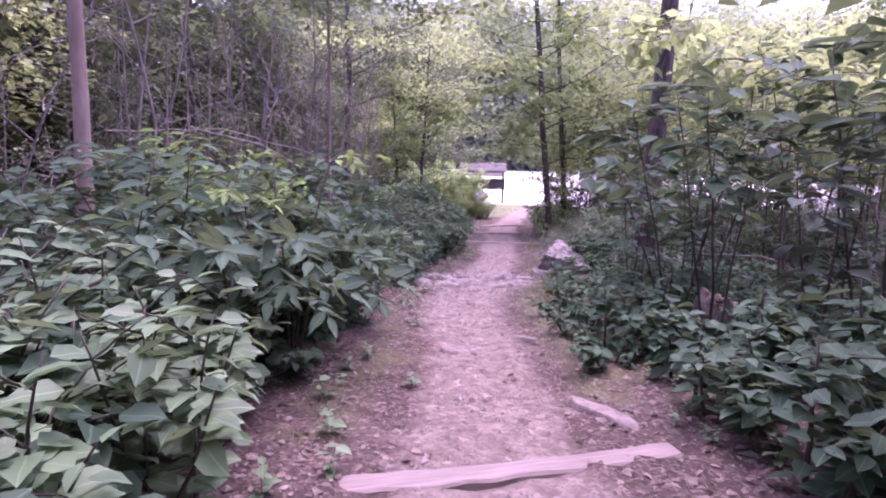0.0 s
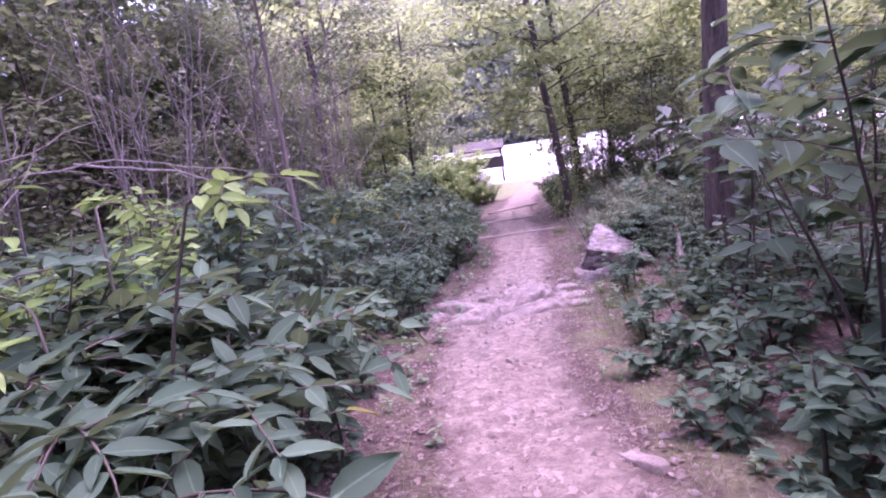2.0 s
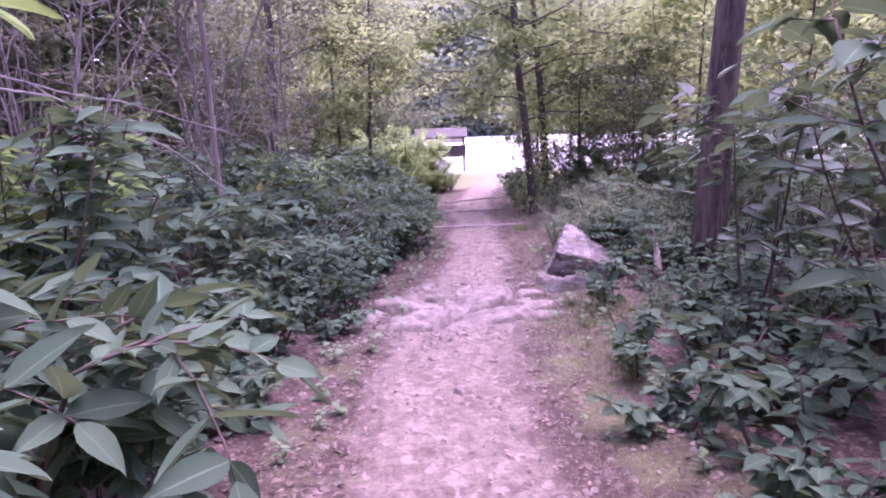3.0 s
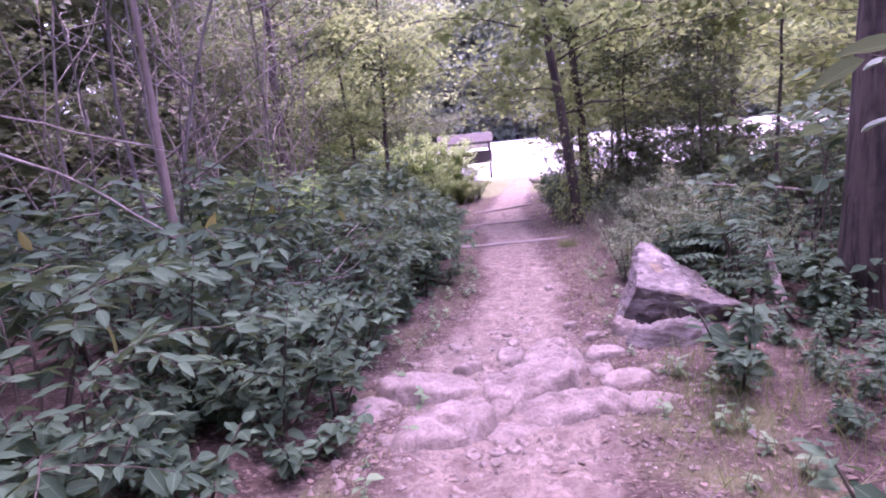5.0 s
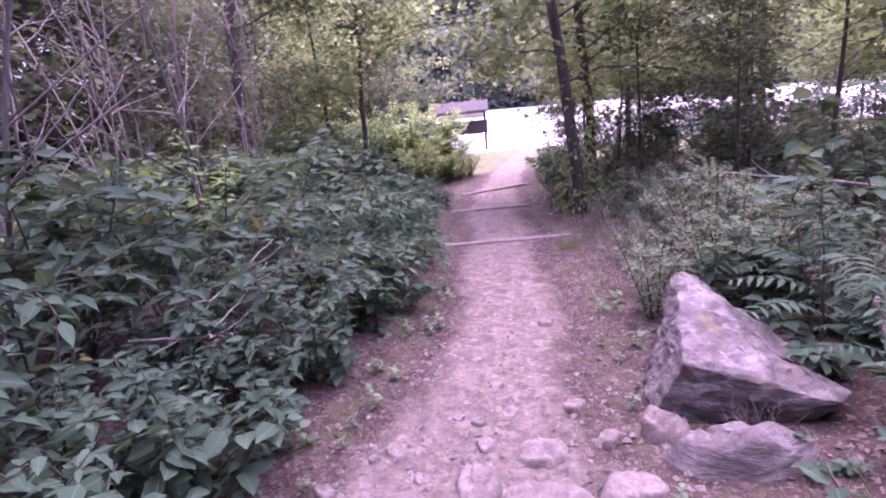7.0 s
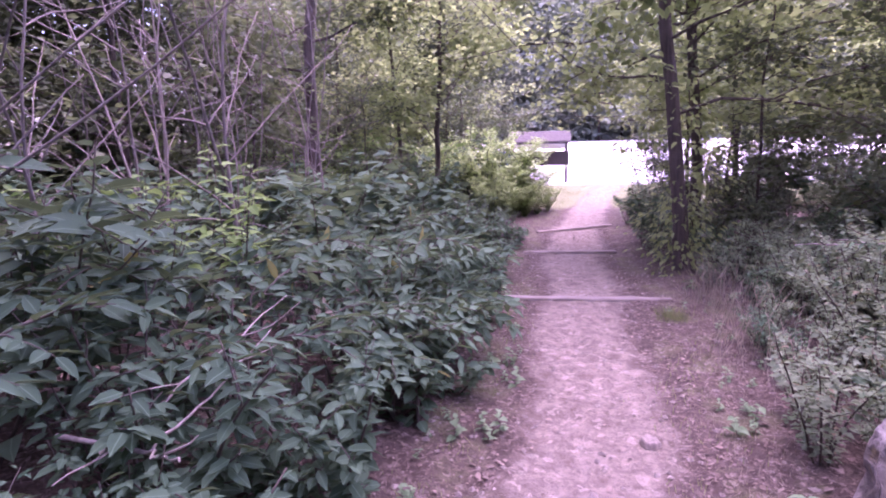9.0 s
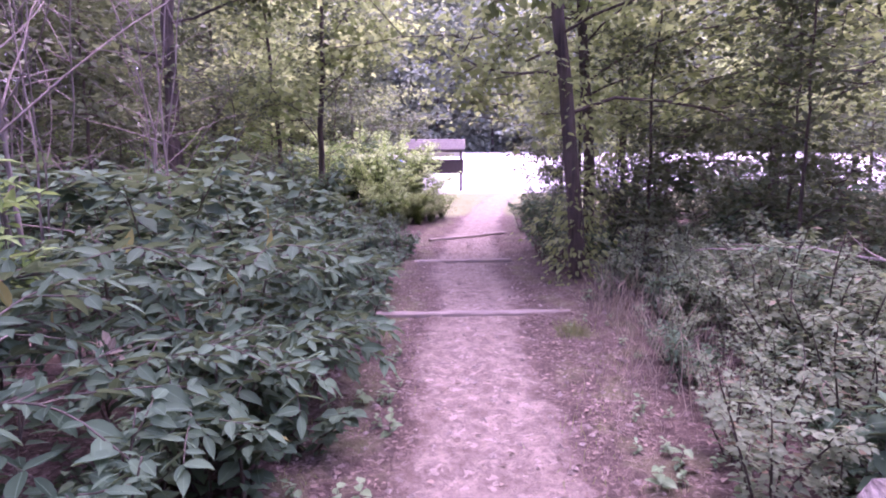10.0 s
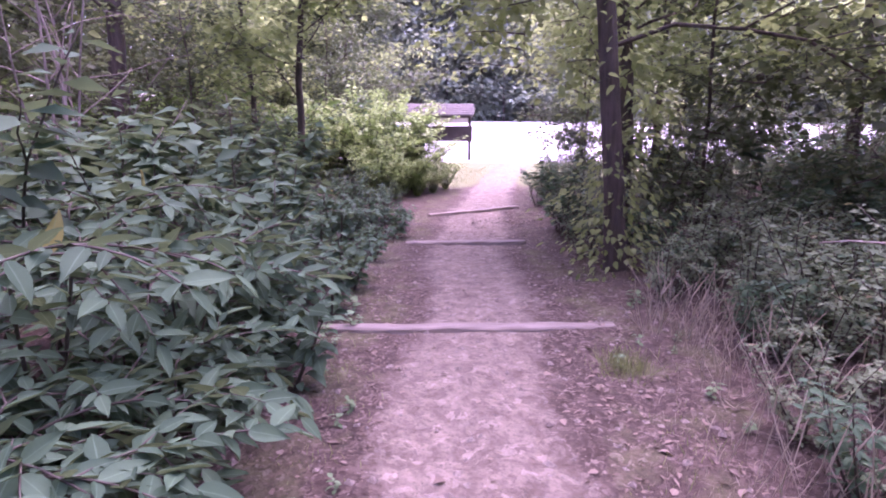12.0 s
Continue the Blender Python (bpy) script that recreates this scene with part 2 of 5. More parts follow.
CONCRETE = plain_material("pale_concrete", (0.42, 0.41, 0.39), (0.56, 0.55, 0.52), 6, 0.9)


# ---------------------------------------------------------------- plan
def along(y, ys, xs):
    return float(np.interp(y, ys, xs))


def left_edge(y):
    return along(y, (0, 3.0, 4.6, 7.0, 10.4, 12.2, 14.8, 18, 21, 24.6, 27.5, 33), (-0.95, -0.81, -0.62, -0.5, 0.0, 0.48, 0.68, 1.06, 1.6, 2.3, 3.2, 5.0))


def right_edge(y):
    return along(y, (0, 3.3, 4.4, 6.3, 9.6, 12.5, 14.6, 18.2, 22, 26, 30, 33), (1.4, 1.27, 1.27, 1.2, 1.65, 2.34, 3.0, 3.14, 3.75, 4.5, 5.7, 6.6))


def trail_mid(y):
    """The middle of the trodden band."""
    return along(y, (0, 4.4, 7.5, 9.0, 11.6, 12.5, 14.8, 18.5, 21.5, 27.7, 36), (0.22, 0.27, 0.38, 0.62, 1.28, 1.42, 1.78, 2.2, 2.75, 4.3, 6.7)) + 0.05 * math.sin(1.7 * y)


def trail_half(y):
    return along(y, (0, 5, 8, 9.5, 11, 15, 19, 26, 36), (0.5, 0.38, 0.5, 0.62, 0.42, 0.42, 0.5, 0.55, 0.7))


def trail_z(y):
    return along(y, (-20, 0, 2.7, 9.8, 14.8, 18.4, 21.5, 39, 60, 112, 700), (0.15, 0.0, -0.08, -0.58, -0.63, -0.77, -0.81, -0.84, -0.45, 1.9, 9.0))


def ground_z(x, y):
    z = trail_z(y)
    l, r = left_edge(y), right_edge(y)
    off = max(l - x, x - r, 0.0)
    near = min(1.0, max(0.0, (30 - y) / 6))
    z += near * 0.10 * min(off, 1.2) * (1 if x < l else 0.6)
    z += near * (0.05 * noise.noise((x * 0.9, y * 0.9, 3.1)) * min(1, 0.35 + off) + 0.03 * noise.noise((x * 3.3, y * 3.3, 0.5)) + 0.024 * noise.noise((x * 7, y * 7, 9)))
    if near > 0 and off < 0.6:
        z += near * 0.011 * noise.noise((x * 15, y * 15, 4))
    if off == 0:
        u = (x - l) / (r - l)
        z -= near * 0.03 * math.sin(math.pi * u)
    if x > r and y < 22:
        z -= near * 0.06 * max(0.0, min(x - r - 1.2, 8))
    return z


# ---------------------------------------------------------------- mesh helpers
def empty_thing(name, x, y, z, label, category, group="", turn=0.0, scale=1.0):
    e = new(name)
    e.empty_display_size = 0.2
    e.matrix_basis = Matrix.LocRotScale((x, y, z), Euler((0, 0, turn)), (scale, scale, scale))
    return tagged(e, label, category, group)


def link_mesh(name, me, material, parent=None, label=""):
    me.materials.append(material)
    ob = new(name, me)
    if parent:
        ob.parent = parent
    return tagged(ob, label) if label else ob


def part(name, bm, material, parent=None, label="", smooth=False):
    me = bpy.data.meshes.new(name)
    bm.normal_update()
    bm.to_mesh(me)
    bm.free()
    if smooth:
        me.polygons.foreach_set("use_smooth", [True] * len(me.polygons))
    return link_mesh(name, me, material, parent, label)


class Soup:
    """Gathers vertices and faces of many small pieces for one mesh."""

    def __init__(self):
        self.v, self.f, self.n, self.rib = [], [], 0, []

    def add(self, verts, faces):
        self.v.append(np.asarray(verts, float).reshape(-1, 3))
        self.rib.append(np.zeros(len(self.v[-1])))
        self.f.extend([tuple(i + self.n for i in f) for f in faces])
        self.n += len(self.v[-1])

    def repeat(self, verts, faces, rib=None):
        """verts: count x k x 3, one template of faces for all."""
        c, k = verts.shape[:2]
        self.v.append(verts.reshape(-1, 3))
        self.rib.append(np.tile(np.zeros(k) if rib is None else np.asarray(rib, float), c))
        for i in range(c):
            o = self.n + i * k
            self.f.extend([tuple(j + o for j in f) for f in faces])
        self.n += c * k

    def mesh(self, name, smooth=True):
        me = bpy.data.meshes.new(name)
        me.from_pydata(np.concatenate(self.v).tolist(), [], self.f)
        if smooth:
            me.polygons.foreach_set("use_smooth", [True] * len(me.polygons))
        rib = np.concatenate(self.rib)
        if rib.any():
            me.attributes.new("rib", "FLOAT", "POINT").data.foreach_set("value", rib)
        me.update()
        return me


def unit(a):
    return a / np.maximum(np.linalg.norm(a, axis=-1, keepdims=True), 1e-9)


BLADE = [(0, 4, 1), (4, 5, 2, 1), (5, 3, 2), (0, 1, 6), (6, 1, 2, 7), (7, 2, 3)]
# along the blade, across it, droop (by length), fold (by width)
BLADE_UVW = np.array([(0, 0, 0, 0), (0.33, 0, 0.01, -0.08), (0.68, 0, -0.02, -0.06), (1, 0, -0.16, 0), (0.24, 0.46, 0.015, 0.08), (0.63, 0.41, -0.02, 0.08), (0.24, -0.46, 0.015, 0.08), (0.63, -0.41, -0.02, 0.08)])
CHIP = [(0, 1, 2), (0, 2, 3)]
CHIP_UVW = np.array([(0, 0, 0, 0), (0.42, 0.42, 0.02, 0.1), (1, 0, -0.06, 0), (0.42, -0.42, 0.02, 0.1)])


FINE_ROWS = [(0.0, 0.0), (0.1, 0.26), (0.28, 0.46), (0.5, 0.45), (0.74, 0.27), (0.9, 0.09), (1.0, 0.0)]
FINE_UVW = np.array([(u, 0, 0.08 * u - 0.2 * u * u, -0.07 if 0 < u < 1 else 0) for u, w in FINE_ROWS] + [(u, sd * w, 0.08 * u - 0.2 * u * u, 0.09) for sd in (1, -1) for u, w in FINE_ROWS[1:-1]])
FINE = [f for sd, o in ((1, 7), (-1, 12)) for f in [((0, o, 1) if sd > 0 else (0, 1, o))] + [((o + i, o + i + 1, i + 2, i + 1) if sd > 0 else (i + 1, i + 2, o + i + 1, o + i)) for i in range(4)] + [((o + 4, 6, 5) if sd > 0 else (5, 6, o + 4))]]


def fine_leaves(soup, pos, axis, up, length, width):
    """Large near blades with a rounded outline, a folded midrib and a nodding tip."""
    axis = unit(axis)
    side = unit(np.cross(up, axis))
    nor = np.cross(axis, side)
    L, W, t = np.asarray(length)[:, None, None], np.asarray(width)[:, None, None], FINE_UVW
    v = pos[:, None, :] + axis[:, None, :] * t[None, :, 0:1] * L + side[:, None, :] * t[None, :, 1:2] * W + nor[:, None, :] * (t[None, :, 2:3] * L + t[None, :, 3:4] * W)
    soup.repeat(v, FINE, [1] * 7 + [0] * 10)


def leaves(soup, pos, axis, up, length, width, chip=False):
    """Leaf blades: each at pos, pointing along axis, its face towards up."""
    axis = unit(axis)
    side = unit(np.cross(up, axis))
    nor = np.cross(axis, side)
    t = CHIP_UVW if chip else BLADE_UVW
    L = np.broadcast_to(np.asarray(length, float), (len(pos),))[:, None, None]
    W = np.broadcast_to(np.asarray(width, float), (len(pos),))[:, None, None]
    v = pos[:, None, :] + axis[:, None, :] * t[None, :, 0:1] * L + side[:, None, :] * t[None, :, 1:2] * W + nor[:, None, :] * (t[None, :, 2:3] * L + t[None, :, 3:4] * W)
    soup.repeat(v, CHIP if chip else BLADE, None if chip else (1, 1, 1, 1, 0, 0, 0, 0))


def tube(soup, pts, radii, sides=6, join=None):
    """A tapered tube along a line of points, closed at its end; join: a vertex of the limb that it grows from."""
    pts = np.asarray(pts, float)
    d = unit(np.gradient(pts, axis=0))
    a = unit(np.cross(d, np.where(np.abs(d[:, 2:3]) > 0.9, np.array([[1.0, 0, 0]]), np.array([[0, 0, 1.0]]))))
    for i in range(1, len(a)):
        a[i] = a[i] - d[i] * np.dot(a[i], d[i])
        if np.dot(a[i], a[i - 1]) < 0:
            a[i] = -a[i]
    a = unit(a)
    b = np.cross(d, a)
    ang = np.arange(sides) * 2 * np.pi / sides
    r = np.asarray(radii, float)[:, None, None]
    ring = pts[:, None, :] + r * (a[:, None, :] * np.cos(ang)[None, :, None] + b[:, None, :] * np.sin(ang)[None, :, None])
    k = len(pts)
    faces = [(i * sides + j, i * sides + (j + 1) % sides, (i + 1) * sides + (j + 1) % sides, (i + 1) * sides + j) for i in range(k - 1) for j in range(sides)]
    faces.append(tuple((k - 1) * sides + j for j in range(sides)))
    base = soup.n
    soup.add(ring.reshape(-1, 3), faces)
    if join is not None:
        soup.f.append((base, base + 1, join))
    return base


def wander(rng, start, direction, length, steps, wob, lift=0.0):
    p, d = np.array(start, float), unit(np.array(direction, float))
    out = [p.copy()]
    for _ in range(steps):
        d = unit(d + rng.normal(0, wob, 3) + np.array((0, 0, lift)))
        p = p + d * length / steps
        out.append(p.copy())
    return np.array(out)


def box(bm, x0, x1, y0, y1, z0, z1):
    r = bmesh.ops.create_cube(bm, size=1.0)
    bmesh.ops.transform(bm, matrix=Matrix.Translation(((x0 + x1) / 2, (y0 + y1) / 2, (z0 + z1) / 2)) @ Matrix.Diagonal((x1 - x0, y1 - y0, z1 - z0, 1)), verts=r["verts"])
    return r["verts"]


# ---------------------------------------------------------------- ground
def build_ground():
    xs = np.concatenate([-np.geomspace(700, 9, 26), np.arange(-8, -2, 0.35), np.arange(-2, 5, 0.06), np.arange(5, 12, 0.4), np.geomspace(12.5, 700, 26)])
    ys = np.concatenate([-np.geomspace(300, 4, 14), np.arange(-3, 1.2, 0.35), np.arange(1.2, 16, 0.06), np.arange(16, 26, 0.16), np.arange(26, 46, 0.6), np.geomspace(47, 900, 30)])
    nx, ny = len(xs), len(ys)
    verts = [(x, y, ground_z(x, y)) for y in ys for x in xs]
    faces = [(j * nx + i, j * nx + i + 1, (j + 1) * nx + i + 1, (j + 1) * nx + i) for j in range(ny - 1) for i in range(nx - 1)]
    me = bpy.data.meshes.new("ground")
    me.from_pydata(verts, [], faces)
    me.polygons.foreach_set("use_smooth", [True] * len(me.polygons))
    cover = me.color_attributes.new("cover", "FLOAT_COLOR", "POINT")
    data = np.zeros((len(verts), 4), np.float32)
    data[:, 3] = 1
    for k, (x, y, z) in enumerate(verts):
        l, r = left_edge(y), right_edge(y)
        inset = trail_half(y) - abs(x - trail_mid(y))
        trodden = min(1, max(0, 0.5 + inset / 0.6)) * along(y, (24, 34, 38), (1, 0.85, 0.5))
        open_grass = min(1, max(0, (y - 24.5) / 2.5)) if -9 < x < 60 else 0
        lot = min(1, max(0, 0.5 + (y - (36.8 - 0.06 * (x - 4))) / 2.0)) if -3 < x < 90 and y < 116 else 0
        tuft = 0.46 if abs(x - r) < 0.45 and 3.5 < y < 8.8 else 0.4 if abs(x - l - 0.25) < 0.35 and y > 3 else 0.36 if abs(x - r + 0.1) < 0.4 and y > 9 else 0.15
        data[k, :3] = trodden, max(open_grass * (1 - trodden * 0.9), tuft * (1 - trodden)), lot
    cover.data.foreach_set("color", data.ravel())
    return tagged(link_mesh("ground", me, GROUND), "pinkish trodden earth trail between leaf litter, grass and pale lot", "ground", kind="structure")


build_ground()


# ---------------------------------------------------------------- trail: timber steps and stones
def timber_step(x0, y0, x1, y1, z0, z1, thick, label, seed):
    rng = np.random.default_rng(seed)
    bm = bmesh.new()
    length = math.hypot(x1 - x0, y1 - y0)
    n = 14
    ring = [(-0.5, -0.5), (-0.42, 0.46), (0.42, 0.5), (0.5, -0.5)]
    rows = []
    for i in range(n + 1):
        u = i / n
        bend = 0.02 * math.sin(u * 3.0 + seed) + rng.normal(0, 0.004)
        row = []
        for a, b in ring:
            row.append(bm.verts.new((u * length, a * thick + bend + rng.normal(0, 0.004), b * 0.11 + rng.normal(0, 0.004))))
        rows.append(row)
    for p, q in zip(rows, rows[1:]):
        for j in range(4):
            bm.faces.new((p[j], p[(j + 1) % 4], q[(j + 1) % 4], q[j]))
    bm.faces.new(rows[0][::-1])
    bm.faces.new(rows[-1])
    bmesh.ops.recalc_face_normals(bm, faces=bm.faces)
    bmesh.ops.bevel(bm, geom=[e for e in bm.edges if e.calc_face_angle(0) > 0.9], offset=0.012, segments=1, affect="EDGES")
    ob = part("timber_step", bm, TIMBER)
    ob.matrix_basis = Matrix.Translation((x0, y0, z0)) @ Euler((0, -math.asin((z1 - z0) / length), math.atan2(y1 - y0, x1 - x0))).to_matrix().to_4x4()
    return tagged(ob, label, "step", "timber steps across the trail")


STEPS = [(-0.52, 2.56, 1.1, 2.9, -0.145, -0.135, 0.16, 3), (0.68, 15.0, 2.76, 14.8, -0.67, -0.665, 0.12, 5), (1.33, 18.52, 2.98, 18.5, -0.81, -0.805, 0.13, 8), (1.8, 21.15, 3.68, 22.05, -0.84, -0.835, 0.14, 11)]
for x0, y0, x1, y1, z0, z1, th, sd in STEPS:
    timber_step(x0, y0, x1, y1, z0, z1, th, "weathered grey timber step set across the earth trail", sd)


def rock_mesh(name, corners, seed, rough=0.02, cuts=3):
    """A stone: the hull of a few corners, its faces split and roughened."""
    bm = bmesh.new()
    for c in corners:
        bm.verts.new(c)
    bmesh.ops.convex_hull(bm, input=bm.verts)
    bmesh.ops.delete(bm, geom=[v for v in bm.verts if not v.link_faces], context="VERTS")
    bmesh.ops.bevel(bm, geom=list(bm.edges), offset=0.009, segments=1, affect="EDGES")
    bmesh.ops.triangulate(bm, faces=bm.faces)
    for _ in range(cuts):
        long = [e for e in bm.edges if e.calc_length() > 0.07]
        bmesh.ops.subdivide_edges(bm, edges=long, cuts=1, use_grid_fill=False)
        bmesh.ops.triangulate(bm, faces=bm.faces)
    bm.normal_update()
    for v in bm.verts:
        q = v.co * 5 + Vector((seed * 3.7, seed, 0))
        v.co += v.normal * (rough * noise.noise(q) + 0.5 * rough * noise.noise(q * 3.1))
    return bm


def flat_stone(x, y, w, d, h, turn, seed, material=STONE, label="flat pale stone half buried in the trail", tilt=0.0):
    """A worn half-buried stone: a low dome with an uneven outline, chipped sides and a rough top."""
    rng = np.random.default_rng(seed)
    n, rings = (40 if w > 0.2 else 18), (1.15, 1.02, 0.95, 0.88, 0.76, 0.62, 0.47, 0.32, 0.16)
    rise = (-0.08, 0.05 * h, 0.6 * h, 0.88 * h, 0.95 * h, 1.0 * h, 1.0 * h, 1.0 * h, 1.0 * h)
    ends = np.linspace(0, 6.283, 7)[:6] + rng.uniform(-0.4, 0.4, 6)
    out = rng.uniform(0.75, 1.2, 6)
    sl = rng.normal(0, 0.12, 2)
    bm = bmesh.new()
    rows = []
    for q, z in zip(rings, rise):
        row = []
        for i in range(n):
            a = 6.28318 * i / n
            r = q * float(np.interp(a, ends, out, period=6.28318))
            px, py = 0.5 * w * r * math.cos(a), 0.5 * d * r * math.sin(a)
            v = Vector((px * 6 + seed, py * 6, z * 4))
            lump = 0.45 * h * noise.noise(v) + 0.25 * h * noise.noise(v * 2.7) + 0.014 * noise.noise(v * 4) - 3.0 * h * max(0.0, 0.13 - abs(noise.noise(v * 0.8)))
            row.append(bm.verts.new((px + 0.012 * noise.noise(v * 3), py + 0.012 * noise.noise(v * 3.3), z + (lump + sl[0] * px + sl[1] * py if z > 0.2 * h else 0))))
        rows.append(row)
    for p, q in zip(rows, rows[1:]):
        for i in range(n):
            bm.faces.new((p[i], p[(i + 1) % n], q[(i + 1) % n], q[i]))
    bm.faces.new(rows[-1])
    ob = part("trail_stone", bm, material, smooth=True)
    ob.matrix_basis = Matrix.Translation((x, y, ground_z(x, y) + 0.0)) @ Euler((tilt, 0, turn)).to_matrix().to_4x4()
    return tagged(ob, label, "stone", "stones in the trail")


STONES = [(0.18, 9.22, 0.72, 0.58, 0.09, 0.2, 21), (0.78, 8.94, 0.62, 0.42, 0.12, -0.1, 22), (1.07, 9.3, 0.5, 0.42, 0.13, -0.2, 23), (1.0, 8.63, 0.62, 0.32, 0.08, -0.1, 24), (0.2, 8.54, 0.58, 0.42, 0.08, 0.1, 25), (0.81, 9.66, 0.22, 0.3, 0.1, 0.2, 26), (1.24, 9.52, 0.24, 0.22, 0.08, 0.1, 27), (1.17, 9.9, 0.24, 0.24, 0.06, 0.4, 28), (0.46, 9.56, 0.26, 0.24, 0.07, 0.9, 29), (1.5, 9.5, 0.3, 0.22, 0.07, 0.1, 30), (0.14, 4.79, 0.3, 0.16, 0.03, 0.35, 31), (0.44, 4.95, 0.14, 0.1, 0.02, 0.5, 46), (0.55, 8.7, 0.24, 0.2, 0.07, 0.7, 32), (0.42, 8.86, 0.2, 0.22, 0.06, 0.4, 33), (1.45, 8.95, 0.3, 0.24, 0.05, 0.3, 34), (-0.16, 8.9, 0.3, 0.24, 0.04, 0.3, 35), (1.42, 8.55, 0.36, 0.28, 0.05, 0.4, 36), (1.33, 9.14, 0.16, 0.18, 0.07, 0.7, 37), (0.62, 9.26, 0.18, 0.2, 0.06, 0.2, 38), (0.78, 5.2, 0.12, 0.3, 0.035, 0.5, 39), (0.6, 8.42, 0.34, 0.22, 0.05, 0.1, 40)]
for x, y, w, d, h, tn, sd in STONES:
    flat_stone(x, y, w, d, h * (0.9 if w > 0.35 else 0.55), tn, sd)
rng = np.random.default_rng(29)
for k in range(40):
    y = rng.uniform(8.15, 10.4) if k < 34 else rng.uniform(5.5, 13.0)
    size = rng.uniform(0.05, 0.13)
    flat_stone(trail_mid(y) + rng.uniform(-0.75, 0.75), y, size * rng.uniform(0.9, 1.5), size, 0.16 * size + 0.008, rng.uniform(0, 6), 500 + k, STONE, "fist-sized brown stone loose in the trail")

boulder = part("boulder", rock_mesh("boulder", [(2.36, 10.9, -0.04), (2.47, 10.98, -0.06), (1.92, 9.92, -0.19), (1.74, 10.02, -0.64), (2.1, 10.12, -0.72), (2.58, 9.67, -0.36), (2.74, 9.82, -0.41), (2.5, 10.02, -0.76), (2.95, 10.9, -0.5), (2.8, 11.1, -0.65), (2.1, 10.85, -0.7), (2.5, 11.1, -0.3)], 4, 0.045, 5), STONE_LICHEN)
tagged(boulder, "large grey streaked wedge boulder with white lichen beside the trail", "boulder")
stub_stones = [(2.05, 9.62, 0.62, 0.3, 0.14, -0.2, 41, STONE_GREY, "low grey stone beside the boulder"), (1.8, 9.9, 0.24, 0.22, 0.13, 0.2, 42, STONE, "small brown stone at the boulder's foot"), (2.55, 5.3, 0.5, 0.35, 0.3, 0.4, 44, STONE, "pinkish stone half hidden behind low plants"), (3.3, 4.2, 0.4, 0.3, 0.26, 0.9, 45, STONE, "pinkish stone half hidden behind low plants"), (0.88, 3.4, 0.14, 0.5, 0.03, 0.5, 43, STONE, "narrow worn stone at the trail's edge")]
for x, y, w, d, h, tn, sd, mt, lb in stub_stones:
    flat_stone(x, y, w, d, h, tn, sd, mt, lb)


# ---------------------------------------------------------------- trees
def limb_set(rng, e, bark, foot_line, radii, limbs, spread, first, wood=0.26):
    """Limbs that leave the trunk line, each a part; returns points for the leaf sprays."""
    tips = []
    n = len(foot_line)
    for i in range(limbs):
        u = first + (0.97 - first) * (i + rng.uniform(0, 1)) / limbs
        k = min(n - 2, int(u * (n - 1)))
        base = foot_line[k] + (foot_line[k + 1] - foot_line[k]) * (u * (n - 1) - k)
        r0 = radii[k]
        a = rng.uniform(0, 2 * math.pi)
        reach = spread * rng.uniform(0.55, 1.1) * (1.15 - 0.75 * max(0, u - 0.4))
        line = wander(rng, base, (math.cos(a), math.sin(a), rng.uniform(0.15, 0.7)), reach, 7, 0.16, 0.02)
        soup = Soup()
        root = tube(soup, line, np.linspace(r0 * wood, 0.006, len(line)), 5)
        for j in range(2, len(line)):
            tips.append(line[j])
            if rng.random() < 0.75:
                b = rng.uniform(0, 2 * math.pi)
                tw = wander(rng, line[j], (math.cos(b), math.sin(b), rng.uniform(-0.15, 0.35)), reach * rng.uniform(0.18, 0.4), 3, 0.2)
                tube(soup, tw, np.linspace(0.012, 0.004, len(tw)), 4, root + j * 5)
                tips.extend([tw[1], tw[-1]])
        link_mesh("limb", soup.mesh("limb"), bark, e)
    return np.array(tips)


def sprays(rng, soup, tips, per, radius, flat, size, chip=True, droop=0.25):
    c = np.repeat(tips, per, axis=0)
    off = rng.normal(0, 1, c.shape) * np.array((radius, radius, radius * flat))
    ax = unit(off * np.array((1, 1, 0.3)) + rng.normal(0, 0.35 * radius, c.shape) + np.array((0, 0, -droop * radius)))
    up = unit(np.array((0, 0, 1.0)) + rng.normal(0, 0.38, c.shape))
    s = size * rng.uniform(0.6, 1.25, len(c))
    leaves(soup, c + off, ax, up, s, s * (1.05 if chip else 0.62), chip)


def trunk_line(rng, height, lean, wob=0.05, steps=12):
    z = np.linspace(0, 1, steps + 1)
    line = np.stack([lean[0] * z * height + 0.0, lean[1] * z * height, z * height], 1)
    w = np.cumsum(rng.normal(0, wob, (steps + 1, 2)), axis=0) * height / steps
    line[:, :2] += w - w[0]
    return line


def trunk_radii(r, steps, taper=0.35, flare=1.2):
    z = np.linspace(0, 1, steps + 1)
    return r * (1 - (1 - taper) * z) * (1 + (flare - 1) * np.exp(-z * 14))


